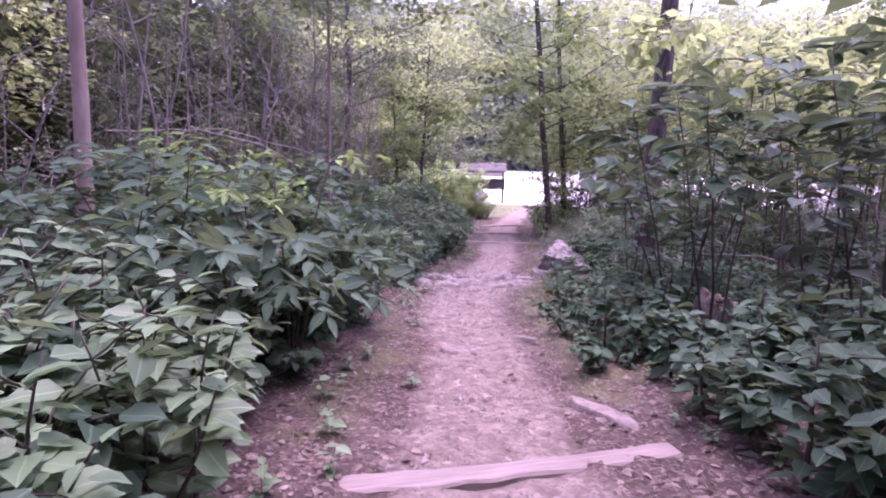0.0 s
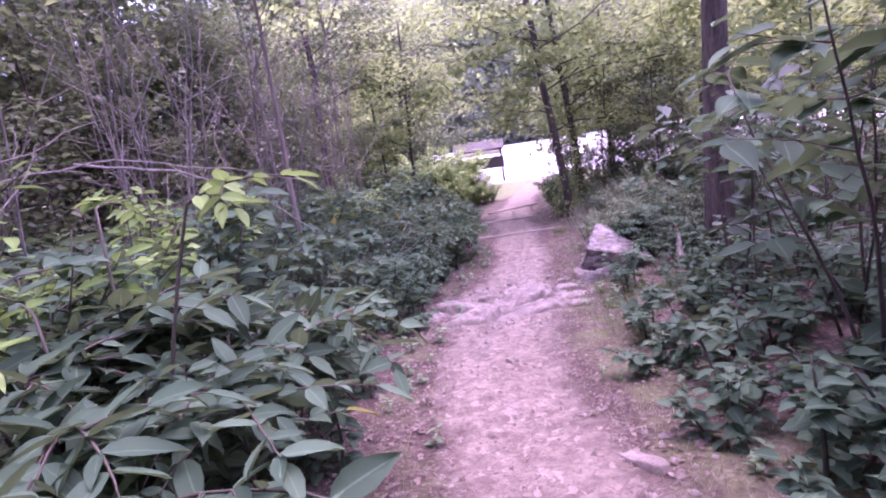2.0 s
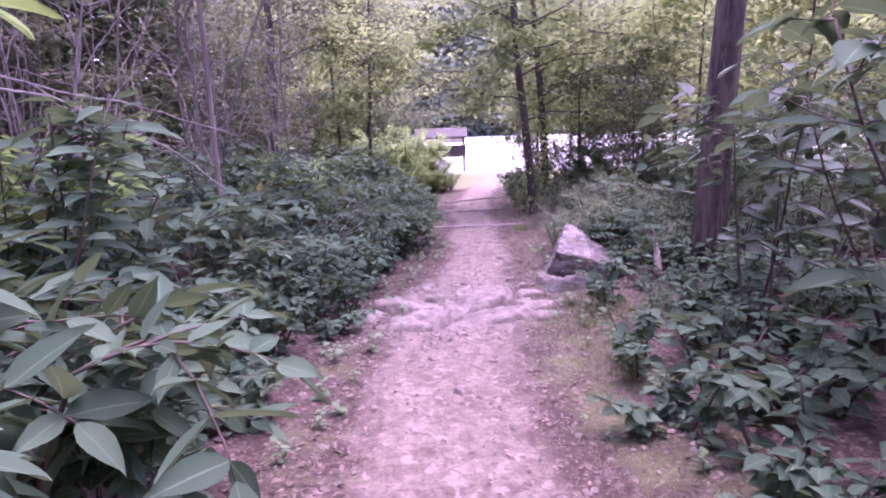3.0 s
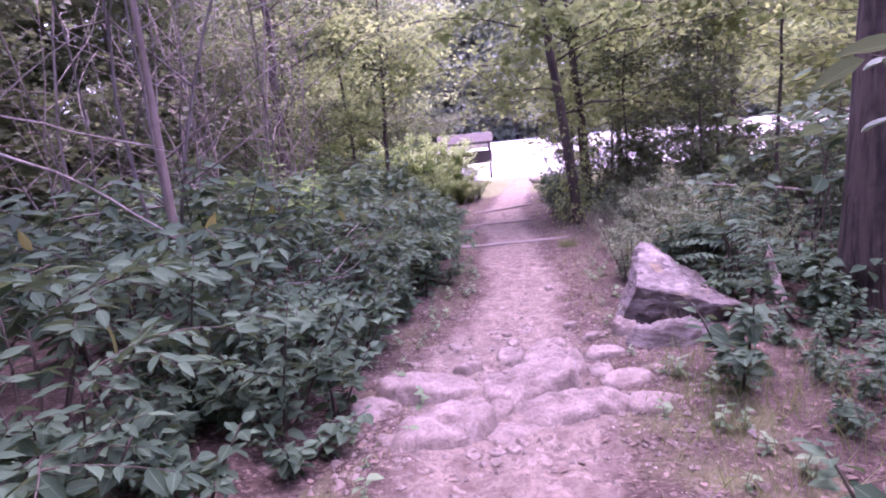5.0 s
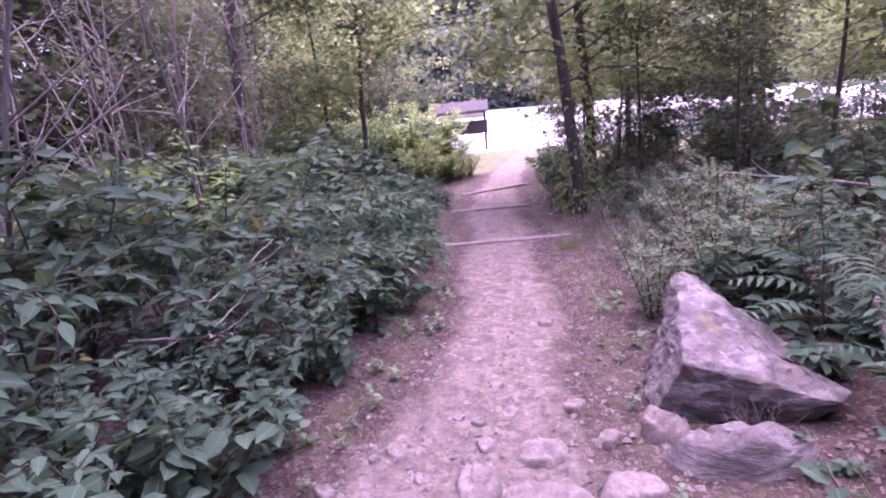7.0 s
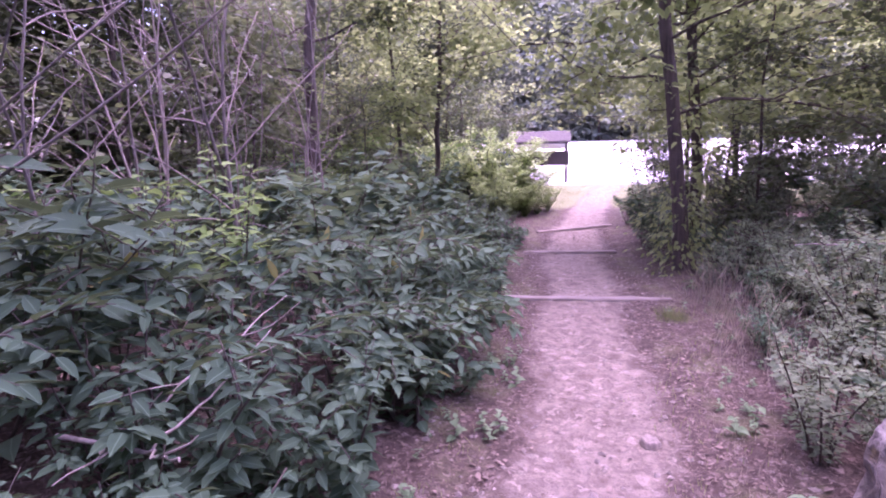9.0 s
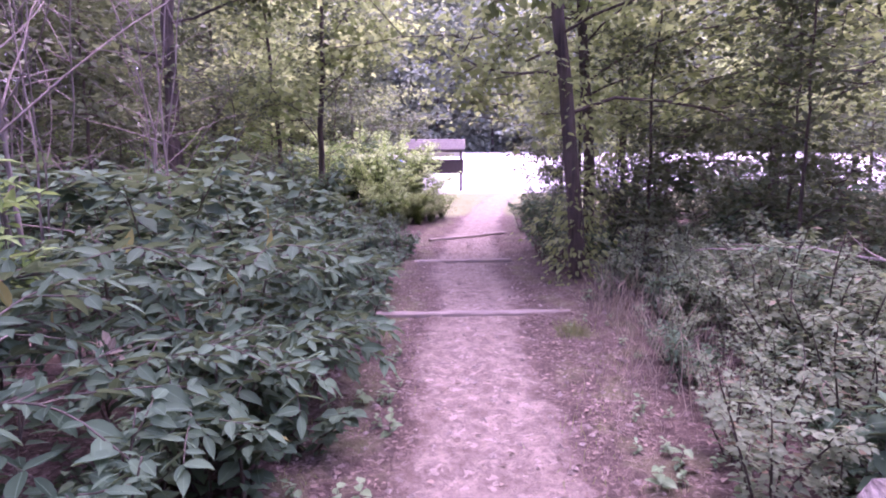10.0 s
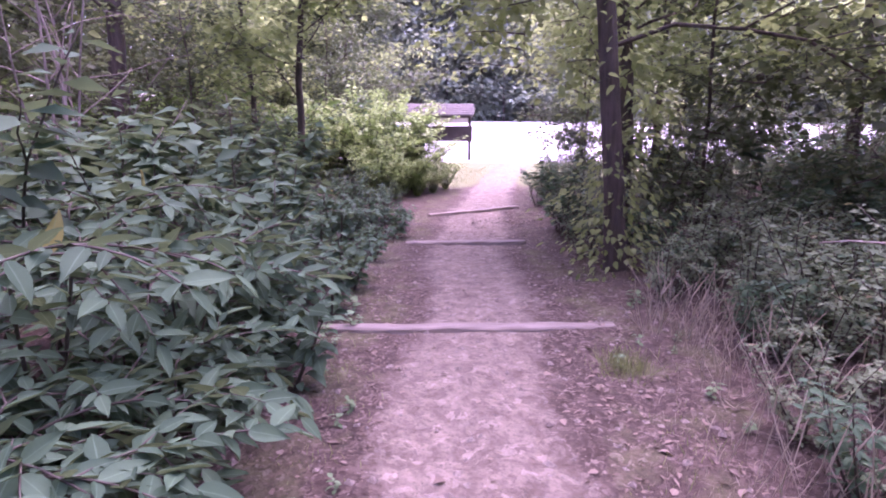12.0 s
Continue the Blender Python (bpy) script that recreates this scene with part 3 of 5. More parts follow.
def make_tree(name, x, y, label, height, r, lean, limbs, spread, first, per, spray, size, leaf_mat, bark, seed, group="woodland trees", wob=0.05, category="tree", chip=True, sides=10, flat=0.3, sink=0.1, ivy=0.0):
    rng = np.random.default_rng(seed)
    e = empty_thing(name, x, y, ground_z(x, y) - sink, label, category, group)
    steps = 14
    line = trunk_line(rng, height, lean, wob, steps)
    rad = trunk_radii(r, steps)
    tr = Soup()
    tube(tr, line, rad, sides)
    link_mesh("trunk", tr.mesh("trunk"), bark, e)
    tips = limb_set(rng, e, bark, line, rad, limbs, spread, first)
    if ivy:
        iv = Soup()
        ks = np.concatenate([0.1 + 1.2 * rng.random(150) ** 1.5, rng.uniform(1.2, ivy, 26)])
        at = np.array([[np.interp(k, line[:, 2], line[:, i]) for i in range(3)] for k in ks])
        sprays(rng, iv, at[:150], 4, 0.2 + r, 0.8, 0.085, False, 0.8)
        turn = rng.uniform(0, 6.28, 26)
        out = rng.uniform(0.2, 0.5, 26)
        at[150:, :2] += np.stack([out * np.cos(turn), out * np.sin(turn)], 1)
        sprays(rng, iv, at[150:], 16, 0.15, 0.6, 0.1, False, 0.6)
        link_mesh("ivy", iv.mesh("ivy"), LEAF_TREE, e, "climbing leaves on the trunk")
    if per:
        cr = Soup()
        sprays(rng, cr, tips, per, spray, flat, size, chip)
        link_mesh("crown", cr.mesh("crown"), leaf_mat, e)
    return e


def put_copy(ob, x, y, turn, scale, sink=0.1):
    ob2 = copy_thing(ob, Matrix.LocRotScale((x, y, ground_z(x, y) - sink * scale), Euler((0, 0, turn)), None))
    ob2.scale = (scale, scale, scale)
    return ob2


# trees that stand close to the trail
# oak, pole and slim tree crowns, mostly out of view, are thickened as shade-givers
make_tree("oak_tree", 3.5, 9.53, "tall straight tree with dark ridged bark beside the trail", 13, 0.165, (0.025, -0.01), 14, 4.6, 0.4, 20, 0.34, 0.14, LEAF_TREE, BARK_OAK, 101, wob=0.012, sides=16)
make_tree("twin_tree", 3.44, 16.5, "slender dark trunk of a twin tree clad in ivy", 12, 0.1, (-0.1, 0.0), 26, 3.4, 0.17, 28, 0.36, 0.115, LEAF_TREE, BARK_DARK, 102, wob=0.02, sides=12, ivy=4.6)
make_tree("twin_tree", 4.3, 18.4, "second upright dark trunk of a twin tree", 11, 0.095, (-0.06, 0.0), 24, 3.4, 0.2, 28, 0.36, 0.115, LEAF_TREE, BARK_DARK, 103, wob=0.025, sides=12, ivy=4.6)
make_tree("pole_tree", -2.95, 5.05, "bare slim tan tree trunk among leafy shrubs", 9, 0.068, (0.005, 0.0), 16, 3.8, 0.5, 26, 0.34, 0.14, LEAF_TREE, BARK_TAN, 104, wob=0.008)
make_tree("slim_tree", -1.98, 10.75, "slim pale grey-brown tree standing in the shrubs", 9, 0.036, (-0.012, 0.0), 22, 3.4, 0.44, 34, 0.34, 0.13, LEAF_TREE, BARK_TAN, 105, wob=0.012)
make_tree("forked_tree", -0.6, 21.6, "small forked tree with dark bark and light leaves", 6.5, 0.075, (0.05, 0.0), 12, 2.2, 0.3, 22, 0.33, 0.13, LEAF_TREE, BARK_DARK, 106, wob=0.05)
make_tree("forked_tree", -1.3, 22.2, "thin leaning tree beside a forked tree", 6, 0.06, (-0.06, 0.0), 10, 2.0, 0.35, 22, 0.33, 0.13, LEAF_TREE, BARK_DARK, 107, wob=0.05)
make_tree("dark_tree", -3.25, 20.8, "dark crooked tree trunk at the wood's edge", 10, 0.15, (0.01, 0.0), 14, 3.2, 0.3, 24, 0.4, 0.15, LEAF_TREE_SHADED, BARK_DARK, 108, wob=0.05)

# woodland behind, from five grown forms
FORMS = [
    make_tree("woodland_tree", -9.0, 13.0, "broadleaf woodland tree with layered green leaves", 9, 0.085, (0.02, 0.0), 24, 3.2, 0.1, 23, 0.42, 0.155, LEAF_TREE_SHADED, BARK_DARK, 201),
    make_tree("woodland_tree", -6.0, 18.5, "broadleaf woodland tree with layered green leaves", 8, 0.075, (-0.02, 0.01), 22, 3.0, 0.1, 23, 0.42, 0.15, LEAF_TREE_SHADED, BARK_DARK, 202),
    make_tree("woodland_tree", 8.5, 19.5, "light green broadleaf tree with high hanging crown", 9.0, 0.085, (0.0, 0.0), 22, 3.4, 0.24, 28, 0.42, 0.115, LEAF_TREE, BARK_DARK, 203),
    make_tree("woodland_tree", 11.0, 15.0, "light green broadleaf tree with high hanging crown", 8.0, 0.075, (0.03, 0.0), 20, 3.2, 0.26, 28, 0.42, 0.115, LEAF_TREE, BARK_DARK, 204),
]
rng = np.random.default_rng(7)
LEFT_WOOD = [(-8.6, 20.5), (-10.6, 14.6), (-1.2, 33.5), (-3.6, 35.5), (-0.2, 29.8), (-6, 33), (-10.5, 9.0), (-12, 14), (-9.5, 19), (-7.2, 24), (-12.5, 22), (-4.6, 28), (-9, 30), (-15, 28), (-17, 18), (-16, 9), (-13, 36), (-6.5, 38), (-2.6, 31), (-11, 3), (-8.6, 4.6), (-10.2, 6.8), (-12.8, 6.2), (-8.4, 15.6), (-14, 11.5), (-13.4, 17.5), (-10.5, 25.5), (-14.5, 24.5), (-12, 32), (-16, 32.5), (-19, 29), (-16, 14), (-18.5, 7), (-18, 22), (-20, 35), (-22, 12), (-24, 24)]
for x, y in LEFT_WOOD:
    put_copy(FORMS[int(rng.integers(0, 2)) + (2 if y > 32 else 0)], x, y, rng.uniform(0, 6.28), rng.uniform(0.85, 1.25))
RIGHT_WOOD = [(6.6, 22.5), (13.5, 21), (17, 18.5), (19.5, 24), (14, 11), (21, 14), (16.5, 6), (25, 20), (9, 3.2), (13, 1)]
for x, y in RIGHT_WOOD:
    put_copy(FORMS[2 + int(rng.integers(0, 2))], x, y, rng.uniform(0, 6.28), rng.uniform(0.8, 1.2))
UNDER = [make_tree("understory_tree", 4.9, 17.6, "thin dark understory tree with small shaded leaves", 4.4, 0.03, (0.03, 0.0), 14, 1.3, 0.14, 11, 0.24, 0.105, LEAF_TREE_SHADED, BARK_DARK, 221, "understory trees", 0.06),
         make_tree("understory_tree", 6.2, 16.2, "thin dark understory tree with small shaded leaves", 3.8, 0.026, (-0.04, 0.02), 13, 1.2, 0.16, 11, 0.24, 0.10, LEAF_TREE_SHADED, BARK_DARK, 222, "understory trees", 0.06),
         make_tree("understory_tree", 5.6, 20.4, "slim light green understory tree", 5.0, 0.032, (0.0, 0.0), 16, 1.6, 0.34, 12, 0.26, 0.11, LEAF_TREE, BARK_DARK, 223, "understory trees", 0.05)]
for x, y in [(4.4, 19.2), (7.2, 18.0), (5.2, 22.6), (8.2, 15.6), (6.9, 21.2), (8.8, 22.2), (9.9, 17.2), (11.2, 19.6), (12.2, 16.2), (10.6, 13.6), (8.6, 11.2), (6.6, 12.2), (13.4, 22.6), (14.6, 15.2), (16.2, 20.2), (5.8, 24.6), (7.8, 25.6), (10.8, 25.2), (9.2, 27.4), (12.4, 26.6), (14.4, 24.8), (16.0, 27.2), (18.0, 21.6), (19.4, 26.4), (6.6, 27.8), (17.2, 16.4), (20.4, 18.2), (5.6, 9.6), (4.9, 14.4), (-2.2, 25.4), (-4.2, 24.4), (-0.6, 26.6), (-1.8, 28.6), (-5.6, 26.6), (-3.2, 27.6), (-6.4, 21.2), (-5.2, 23.0), (-1.9, 20.2), (-3.4, 18.0), (-7.4, 16.4), (-6.2, 14.6), (-7.0, 7.8), (-8.2, 6.0), (-7.6, 10.2), (-6.6, 12.6), (-8.8, 8.4), (-5.6, 9.6), (-7.8, 13.4), (-6.4, 4.6), (-9.2, 11.4)]:
    k = int(rng.integers(0, 3))
    put_copy(UNDER[k], x, y, rng.uniform(0, 6.28), rng.uniform(0.8, 1.25) * (0.8 if x > 3 and k < 2 else 1))
# unseen trees behind and beside the start, the nearer ones added to shade it
for x, y in [(-4.4, -1.8), (2.9, -1.1), (0.4, -3.0), (4.6, 1.6), (-3, -5), (3.5, -6), (7, -2), (-7, -1), (0, -10)]:
    put_copy(FORMS[0 if x > 0 else 1], x, y, rng.uniform(0, 6.28), rng.uniform(0.9, 1.2))


# bare grey saplings of the thicket
def make_sapling(x, y, seed, height):
    rng = np.random.default_rng(seed)
    e = empty_thing("bare_sapling", x, y, ground_z(x, y) - 0.05, "bare pale grey sapling with crooked leafless branches", "sapling", "thicket of bare saplings")
    for s in range(int(rng.integers(2, 4))):
        so = Soup()
        a = rng.uniform(0, 6.28)
        line = wander(rng, (rng.normal(0, 0.08), rng.normal(0, 0.08), 0), (0.2 * math.cos(a), 0.2 * math.sin(a), 1), height * rng.uniform(0.7, 1), 11, 0.06)
        r = rng.uniform(0.008, 0.02)
        root = tube(so, line, np.linspace(r, 0.005, len(line)), 6)
        for k in range(3, len(line) - 1):
            for _ in range(int(rng.integers(0, 3))):
                b = rng.uniform(0, 6.28)
                tw = wander(rng, line[k], (math.cos(b), math.sin(b), rng.uniform(0.2, 1.6)), rng.uniform(0.5, 1.9), 6, 0.12)
                tube(so, tw, np.linspace(r * 0.45, 0.003, len(tw)), 4, root + k * 6)
        link_mesh("stem", so.mesh("stem"), BARK_GREY, e)
    return e


SAPS = [make_sapling(-3.6, 7.4, 301, 5.4), make_sapling(-3.0, 9.2, 302, 4.8), make_sapling(-2.6, 12.5, 303, 4.4), make_sapling(-4.4, 11.0, 304, 6.0)]
for x, y in [(-4.2, 5.8), (-5.0, 7.2), (-4.6, 8.8), (-3.9, 10.2), (-2.9, 14.1), (-3.6, 15.8), (-2.4, 17.5), (-5.4, 12.6), (-5.8, 10.3), (-1.7, 16.0), (-3.0, 19.3), (-6.4, 8.4), (-5.2, 16.8), (-2.3, 11.4), (-1.6, 13.6), (-6.8, 12.0), (-3.2, 6.4), (-5.9, 5.2), (-4.8, 19.5), (-6.6, 10.8), (-7.4, 9.2), (-7.0, 6.6), (-4.6, 13.4), (-3.5, 12.2), (-6.0, 14.0), (-2.2, 14.8), (-4.1, 17.2)]:
    put_copy(SAPS[int(rng.integers(0, 4))], x, y, rng.uniform(0, 6.28), rng.uniform(0.8, 1.3), 0.05)


# ---------------------------------------------------------------- shrubs
def make_shrub(name, seed, stems, height, spread, leaf_len, per_stem, leaf_mat, label, group, category="shrub", bare=0.2, ratio=0.47, x=0.0, y=0.0, chip=None):
    """Stems that arch outwards, with large blades set round them, nodding at the tips."""
    rng = np.random.default_rng(seed)
    e = empty_thing(name, x, y, ground_z(x, y) - 0.03, label, category, group)
    lf = Soup()
    P, A, U, L = [], [], [], []
    for s in range(stems):
        a = 6.283 * s / stems + rng.uniform(-0.5, 0.5)
        lean = rng.uniform(0.15, 0.6) * spread
        h = height * rng.uniform(0.65, 1.05)
        line = wander(rng, (0.06 * math.cos(a), 0.06 * math.sin(a), 0), (lean * math.cos(a), lean * math.sin(a), 1.0), h * 1.1, 8, 0.07, -0.02)
        st = Soup()
        root = tube(st, line, np.linspace(0.010, 0.003, len(line)), 5)
        branches = [line]
        for _ in range(3):
            k = int(rng.integers(3, 8))
            b = rng.uniform(0, 6.28)
            br = wander(rng, line[k], (math.cos(b), math.sin(b), 0.55), h * rng.uniform(0.2, 0.4), 4, 0.12)
            tube(st, br, np.linspace(0.005, 0.002, len(br)), 4, root + k * 5)
            branches.append(br)
        link_mesh("stem", st.mesh("stem"), STEM, e)
        for bi, br in enumerate(branches):
            cnt = per_stem if bi == 0 else per_stem // 3
            for q in range(cnt):
                u = (bare if bi == 0 else 0.2) + (1 - (bare if bi == 0 else 0.2)) * (q + 0.5) / cnt
                f = u * (len(br) - 1)
                k = min(int(f), len(br) - 2)
                p = br[k] + (br[k + 1] - br[k]) * (f - k)
                az = q * 2.4 + rng.uniform(-0.4, 0.4)
                P.append(p + np.array((0.02 * math.cos(az), 0.02 * math.sin(az), 0)))
                A.append((math.cos(az), math.sin(az), rng.uniform(-0.45, 0.35) + 0.5 * max(0, u - 0.85)))
                U.append((rng.normal(0, 0.42), rng.normal(0, 0.42), 1))
                L.append(leaf_len * rng.uniform(0.42, 1.15) * (1.05 - 0.45 * max(0, u - 0.6)))
    L = np.array(L)
    leaves(lf, np.array(P), np.array(A), np.array(U), L, L * ratio * (1.3 if leaf_len < 0.1 else 1), leaf_len < 0.1 if chip is None else chip)
    link_mesh("foliage", lf.mesh("foliage"), leaf_mat, e)
    return e


SHRUB_LABEL = "broad-leaved dull green shrub on the trail's bank"
BROAD = [make_shrub("leafy_shrub", 400 + i, 5, 1.35, 0.9, 0.195, 31, LEAF_SHRUB, SHRUB_LABEL, "shrubs along the trail", x=-2.0 - 0.1 * i, y=3.9 + 1.1 * i, ratio=0.42) for i in range(4)]
DISTANT = [make_shrub("leafy_shrub", 410 + i, 4, 1.4, 0.95, 0.2, 36, LEAF_SHRUB, SHRUB_LABEL, "shrubs along the trail", x=-3.6 - 0.3 * i, y=14.1 + 1.3 * i, ratio=0.6, chip=True) for i in range(4)]
SMALL = [make_shrub("leafy_shrub", 420 + i, 5, 0.8, 1.1, 0.105, 40, LEAF_SHRUB, "small-leaved bluish green shrub spreading over the bank", "shrubs along the trail", x=-0.7 + 0.3 * i, y=8.6 + 1.2 * i, bare=0.1) for i in range(3)]
LOW = [make_shrub("low_plant", 440 + i, 3, 0.42, 1.3, 0.09, 24, LEAF_SHRUB, "low leafy plant on the trail's edge", "low plants along the trail", "plant", x=1.8 + 0.2 * i, y=3.3 + 0.5 * i, bare=0.1, ratio=0.55, chip=False) for i in range(3)]
PALE = [make_shrub("leafy_shrub", 450 + i, 6, 0.72, 0.8, 0.135, 17, LEAF_PALE, "light green round-leaved shrub at the foot of the bank", "shrubs along the trail", x=-1.0 - 0.35 * i, y=2.25 + 0.3 * i, bare=0.12, ratio=0.66) for i in range(2)]
GREY = [make_shrub("grey_bush", 460 + i, 6, 1.0, 0.95, 0.068, 74, LEAF_GREY, "grey-green small-leaved bush with dry stalks", "grey bushes by the trail", x=3.5 + 0.5 * i, y=12.6 + 0.8 * i, bare=0.08, ratio=0.5) for i in range(3)]
THIN = [make_shrub("thin_shrub", 470 + i, 4, 2.2, 0.55, 0.085, 70, LEAF_TREE_SHADED, "thin understory shrub with shade put into its leaf colour", "thin shrubs before the lot", x=4.6 + 0.9 * i, y=18.4 + 0.7 * i, bare=0.12, ratio=0.5) for i in range(3)]
FRESH = [make_shrub("fresh_shrub", 480 + i, 4, 1.6, 0.6, 0.15, 26, LEAF_FRESH, "taller bright green shrub rising from the bank", "bright green shrubs", x=-2.0, y=5.2 + 2.4 * i, bare=0.5) for i in range(2)]

def make_arching_shrub(seed, stems, height, reach, size, mat, label, x, y, group="shrubs along the trail", low=5):
    """Stems that rise and bow over, with pairs of large nodding blades, thickest near the top and bare below."""
    rng = np.random.default_rng(seed)
    e = empty_thing("arching_shrub", x, y, ground_z(x, y) - 0.03, label, "shrub", group)
    P, A, U, L = [], [], [], []
    for s in range(stems):
        a = 6.283 * s / stems + rng.uniform(-0.4, 0.4)
        line = wander(rng, (0.08 * math.cos(a), 0.08 * math.sin(a), 0), (0.25 * math.cos(a), 0.25 * math.sin(a), 1.0), height * rng.uniform(0.65, 0.95), 6, 0.05)
        bow = wander(rng, line[-1], (math.cos(a), math.sin(a), 0.55), reach * rng.uniform(0.6, 1.1), 7, 0.05, -0.13)
        line = np.concatenate([line, bow[1:]])
        st = Soup()
        root = tube(st, line, np.linspace(0.009, 0.003, len(line)), 5)
        runs = [line[low - 2:]]
        for k in range(low, 10):
            b = a + rng.choice((-1, 1)) * rng.uniform(0.5, 1.3)
            br = wander(rng, line[k], (math.cos(b), math.sin(b), rng.uniform(-0.1, 0.5)), reach * rng.uniform(0.35, 0.7), 5, 0.06, -0.1)
            tube(st, br, np.linspace(0.005, 0.002, len(br)), 4, root + k * 5)
            runs.append(br)
        link_mesh("stem", st.mesh("stem"), STEM, e)
        for run in runs:
            span = np.linalg.norm(np.diff(run, axis=0), axis=1).sum()
            pairs = max(3, int(span / 0.09))
            for q in range(pairs):
                f = (q + 0.6) / pairs * (len(run) - 1.001)
                k = int(f)
                d = unit(run[k + 1] - run[k])
                p = run[k] + (run[k + 1] - run[k]) * (f - k)
                turn = np.cross(d, (0, 0, 1.0))
                turn = unit(turn) if np.linalg.norm(turn) > 0.05 else np.array((1.0, 0, 0))
                if q % 2:
                    turn = unit(turn + 0.5 * np.cross(turn, d))
                for sg in (-1, 1):
                    P.append(p)
                    A.append(sg * turn + 0.75 * d + np.array((0, 0, rng.uniform(-0.4, 0.45))) + rng.normal(0, 0.28, 3))
                    U.append((rng.normal(0, 0.45), rng.normal(0, 0.45), 1))
                    L.append(size * rng.uniform(0.4, 1.15))
            P.append(run[-1])
            A.append(d + np.array((0, 0, -0.3)))
            U.append((0.1, 0.1, 1))
            L.append(size * 0.8)
    L = np.array(L)
    lf = Soup()
    fine_leaves(lf, np.array(P), np.array(A), np.array(U), L, L * 0.44)
    link_mesh("foliage", lf.mesh("foliage"), mat, e)
    return e


def make_leafy_sapling(x, y, seed, height, size, mat, label, first=6):
    """A few dark stems, bare below, with large thin leaves spread flat at the top."""
    rng = np.random.default_rng(seed)
    e = empty_thing("leafy_sapling", x, y, ground_z(x, y) - 0.03, label, "sapling", "leafy saplings beside the trail")
    lf = Soup()
    P, A, U = [], [], []
    for s in range(3):
        a = 2.09 * s + rng.uniform(-0.5, 0.5)
        line = wander(rng, (0.07 * math.cos(a), 0.07 * math.sin(a), 0), (0.22 * math.cos(a), 0.22 * math.sin(a), 1), height * rng.uniform(0.8, 1.05), 9, 0.05)
        st = Soup()
        root = tube(st, line, np.linspace(0.013, 0.004, len(line)), 6)
        for k in range(first, 10):
            for _ in range(2 if k > 6 else 1):
                b = rng.uniform(0, 6.28)
                br = wander(rng, line[k], (math.cos(b), math.sin(b), 0.25), rng.uniform(0.3, 0.6), 4, 0.12)
                tube(st, br, np.linspace(0.005, 0.002, len(br)), 4, root + k * 6)
                for q in range(5):
                    p = br[1 + q % 4]
                    az = b + rng.uniform(-1.5, 1.5)
                    P.append(p + rng.normal(0, 0.02, 3))
                    A.append((math.cos(az), math.sin(az), rng.uniform(-0.5, 0.15)))
                    U.append((rng.normal(0, 0.3), rng.normal(0, 0.3), 1))
        link_mesh("stem", st.mesh("stem"), BARK_DARK, e)
    L = size * rng.uniform(0.6, 1.2, len(P))
    fine_leaves(lf, np.array(P), np.array(A), np.array(U), L, L * 0.6)
    link_mesh("foliage", lf.mesh("foliage"), mat, e)
    return e


SPROUT = [make_leafy_sapling(2.35, 5.0, 601, 2.25, 0.24, LEAF_SHRUB, "multi-stemmed sapling with large thin pale leaves"),
          make_leafy_sapling(2.9, 6.3, 602, 2.5, 0.21, LEAF_SHRUB, "dark-stemmed sapling with broad shaded leaves"),
          make_leafy_sapling(2.15, 5.4, 603, 2.2, 0.2, LEAF_SHRUB, "dark-stemmed sapling with broad shaded leaves", 4),
          make_leafy_sapling(2.5, 7.3, 604, 2.0, 0.18, LEAF_SHADE, "dark-stemmed sapling with broad shaded leaves", 3)]
for k, (x, y, s) in enumerate([(2.6, 6.2, 0.9), (2.9, 4.4, 1.0), (3.1, 7.6, 0.8)]):
    put_copy(SPROUT[2 + k % 2], x, y, 1.7 * k + 0.4, s, 0.03)
for k, (x, y, s) in enumerate([(3.2, 4.3, 1.1), (3.7, 6.1, 1.15), (3.9, 9.6, 0.8), (5.6, 7.2, 1.3)]):
    put_copy(SPROUT[k % 2], x, y, 1.3 * k, s, 0.03)

for k, (x, y, sc) in enumerate([(3.5, 3.9, 0.45), (4.0, 5.6, 0.5), (3.4, 7.2, 0.45), (4.3, 6.9, 0.5), (4.6, 4.5, 0.5), (2.6, 3.6, 0.32), (3.9, 8.3, 0.45), (5.2, 6.3, 0.5)]):
    put_copy(SAPS[k % 4], x, y, 1.2 * k, sc, 0.05)

ARCH_LABEL = "arching shrub with large drooping pointed grey-green leaves"
ARCH = [make_arching_shrub(900 + i, 7, 0.95, 0.75, (0.185, 0.175, 0.14)[i], LEAF_SHRUB, ARCH_LABEL, *at) for i, at in enumerate([(-1.1, 4.25), (-1.0, 5.0), (-0.85, 12.9)])]
taken = [(-1.1, 4.25), (-1.0, 5.0), (-0.85, 12.9)]
for k, (x, y, sc) in enumerate([(-1.3, 3.75, 0.95), (-1.55, 4.6, 1.1), (-1.5, 5.4, 1.05), (-1.05, 5.7, 0.75), (-1.9, 5.0, 1.15), (-1.8, 8.3, 1.1), (-1.25, 7.6, 0.8), (-2.0, 9.4, 1.2), (-1.5, 10.2, 1.15), (-0.75, 11.4, 0.95), (-0.3, 12.1, 0.8), (-0.2, 13.2, 1.0), (0.0, 12.6, 0.8), (0.1, 13.9, 0.85), (-0.5, 14.2, 1.0), (0.2, 13.2, 0.65), (-1.3, 11.9, 1.1), (0.2, 12.35, 0.72), (0.34, 12.95, 0.68), (0.05, 11.9, 0.7)]):
    taken.append((x, y))
    put_copy(ARCH[k % 2 if y < 6 or x > 0.04 else 2], x, y, 2.3 * k, sc, 0.03)
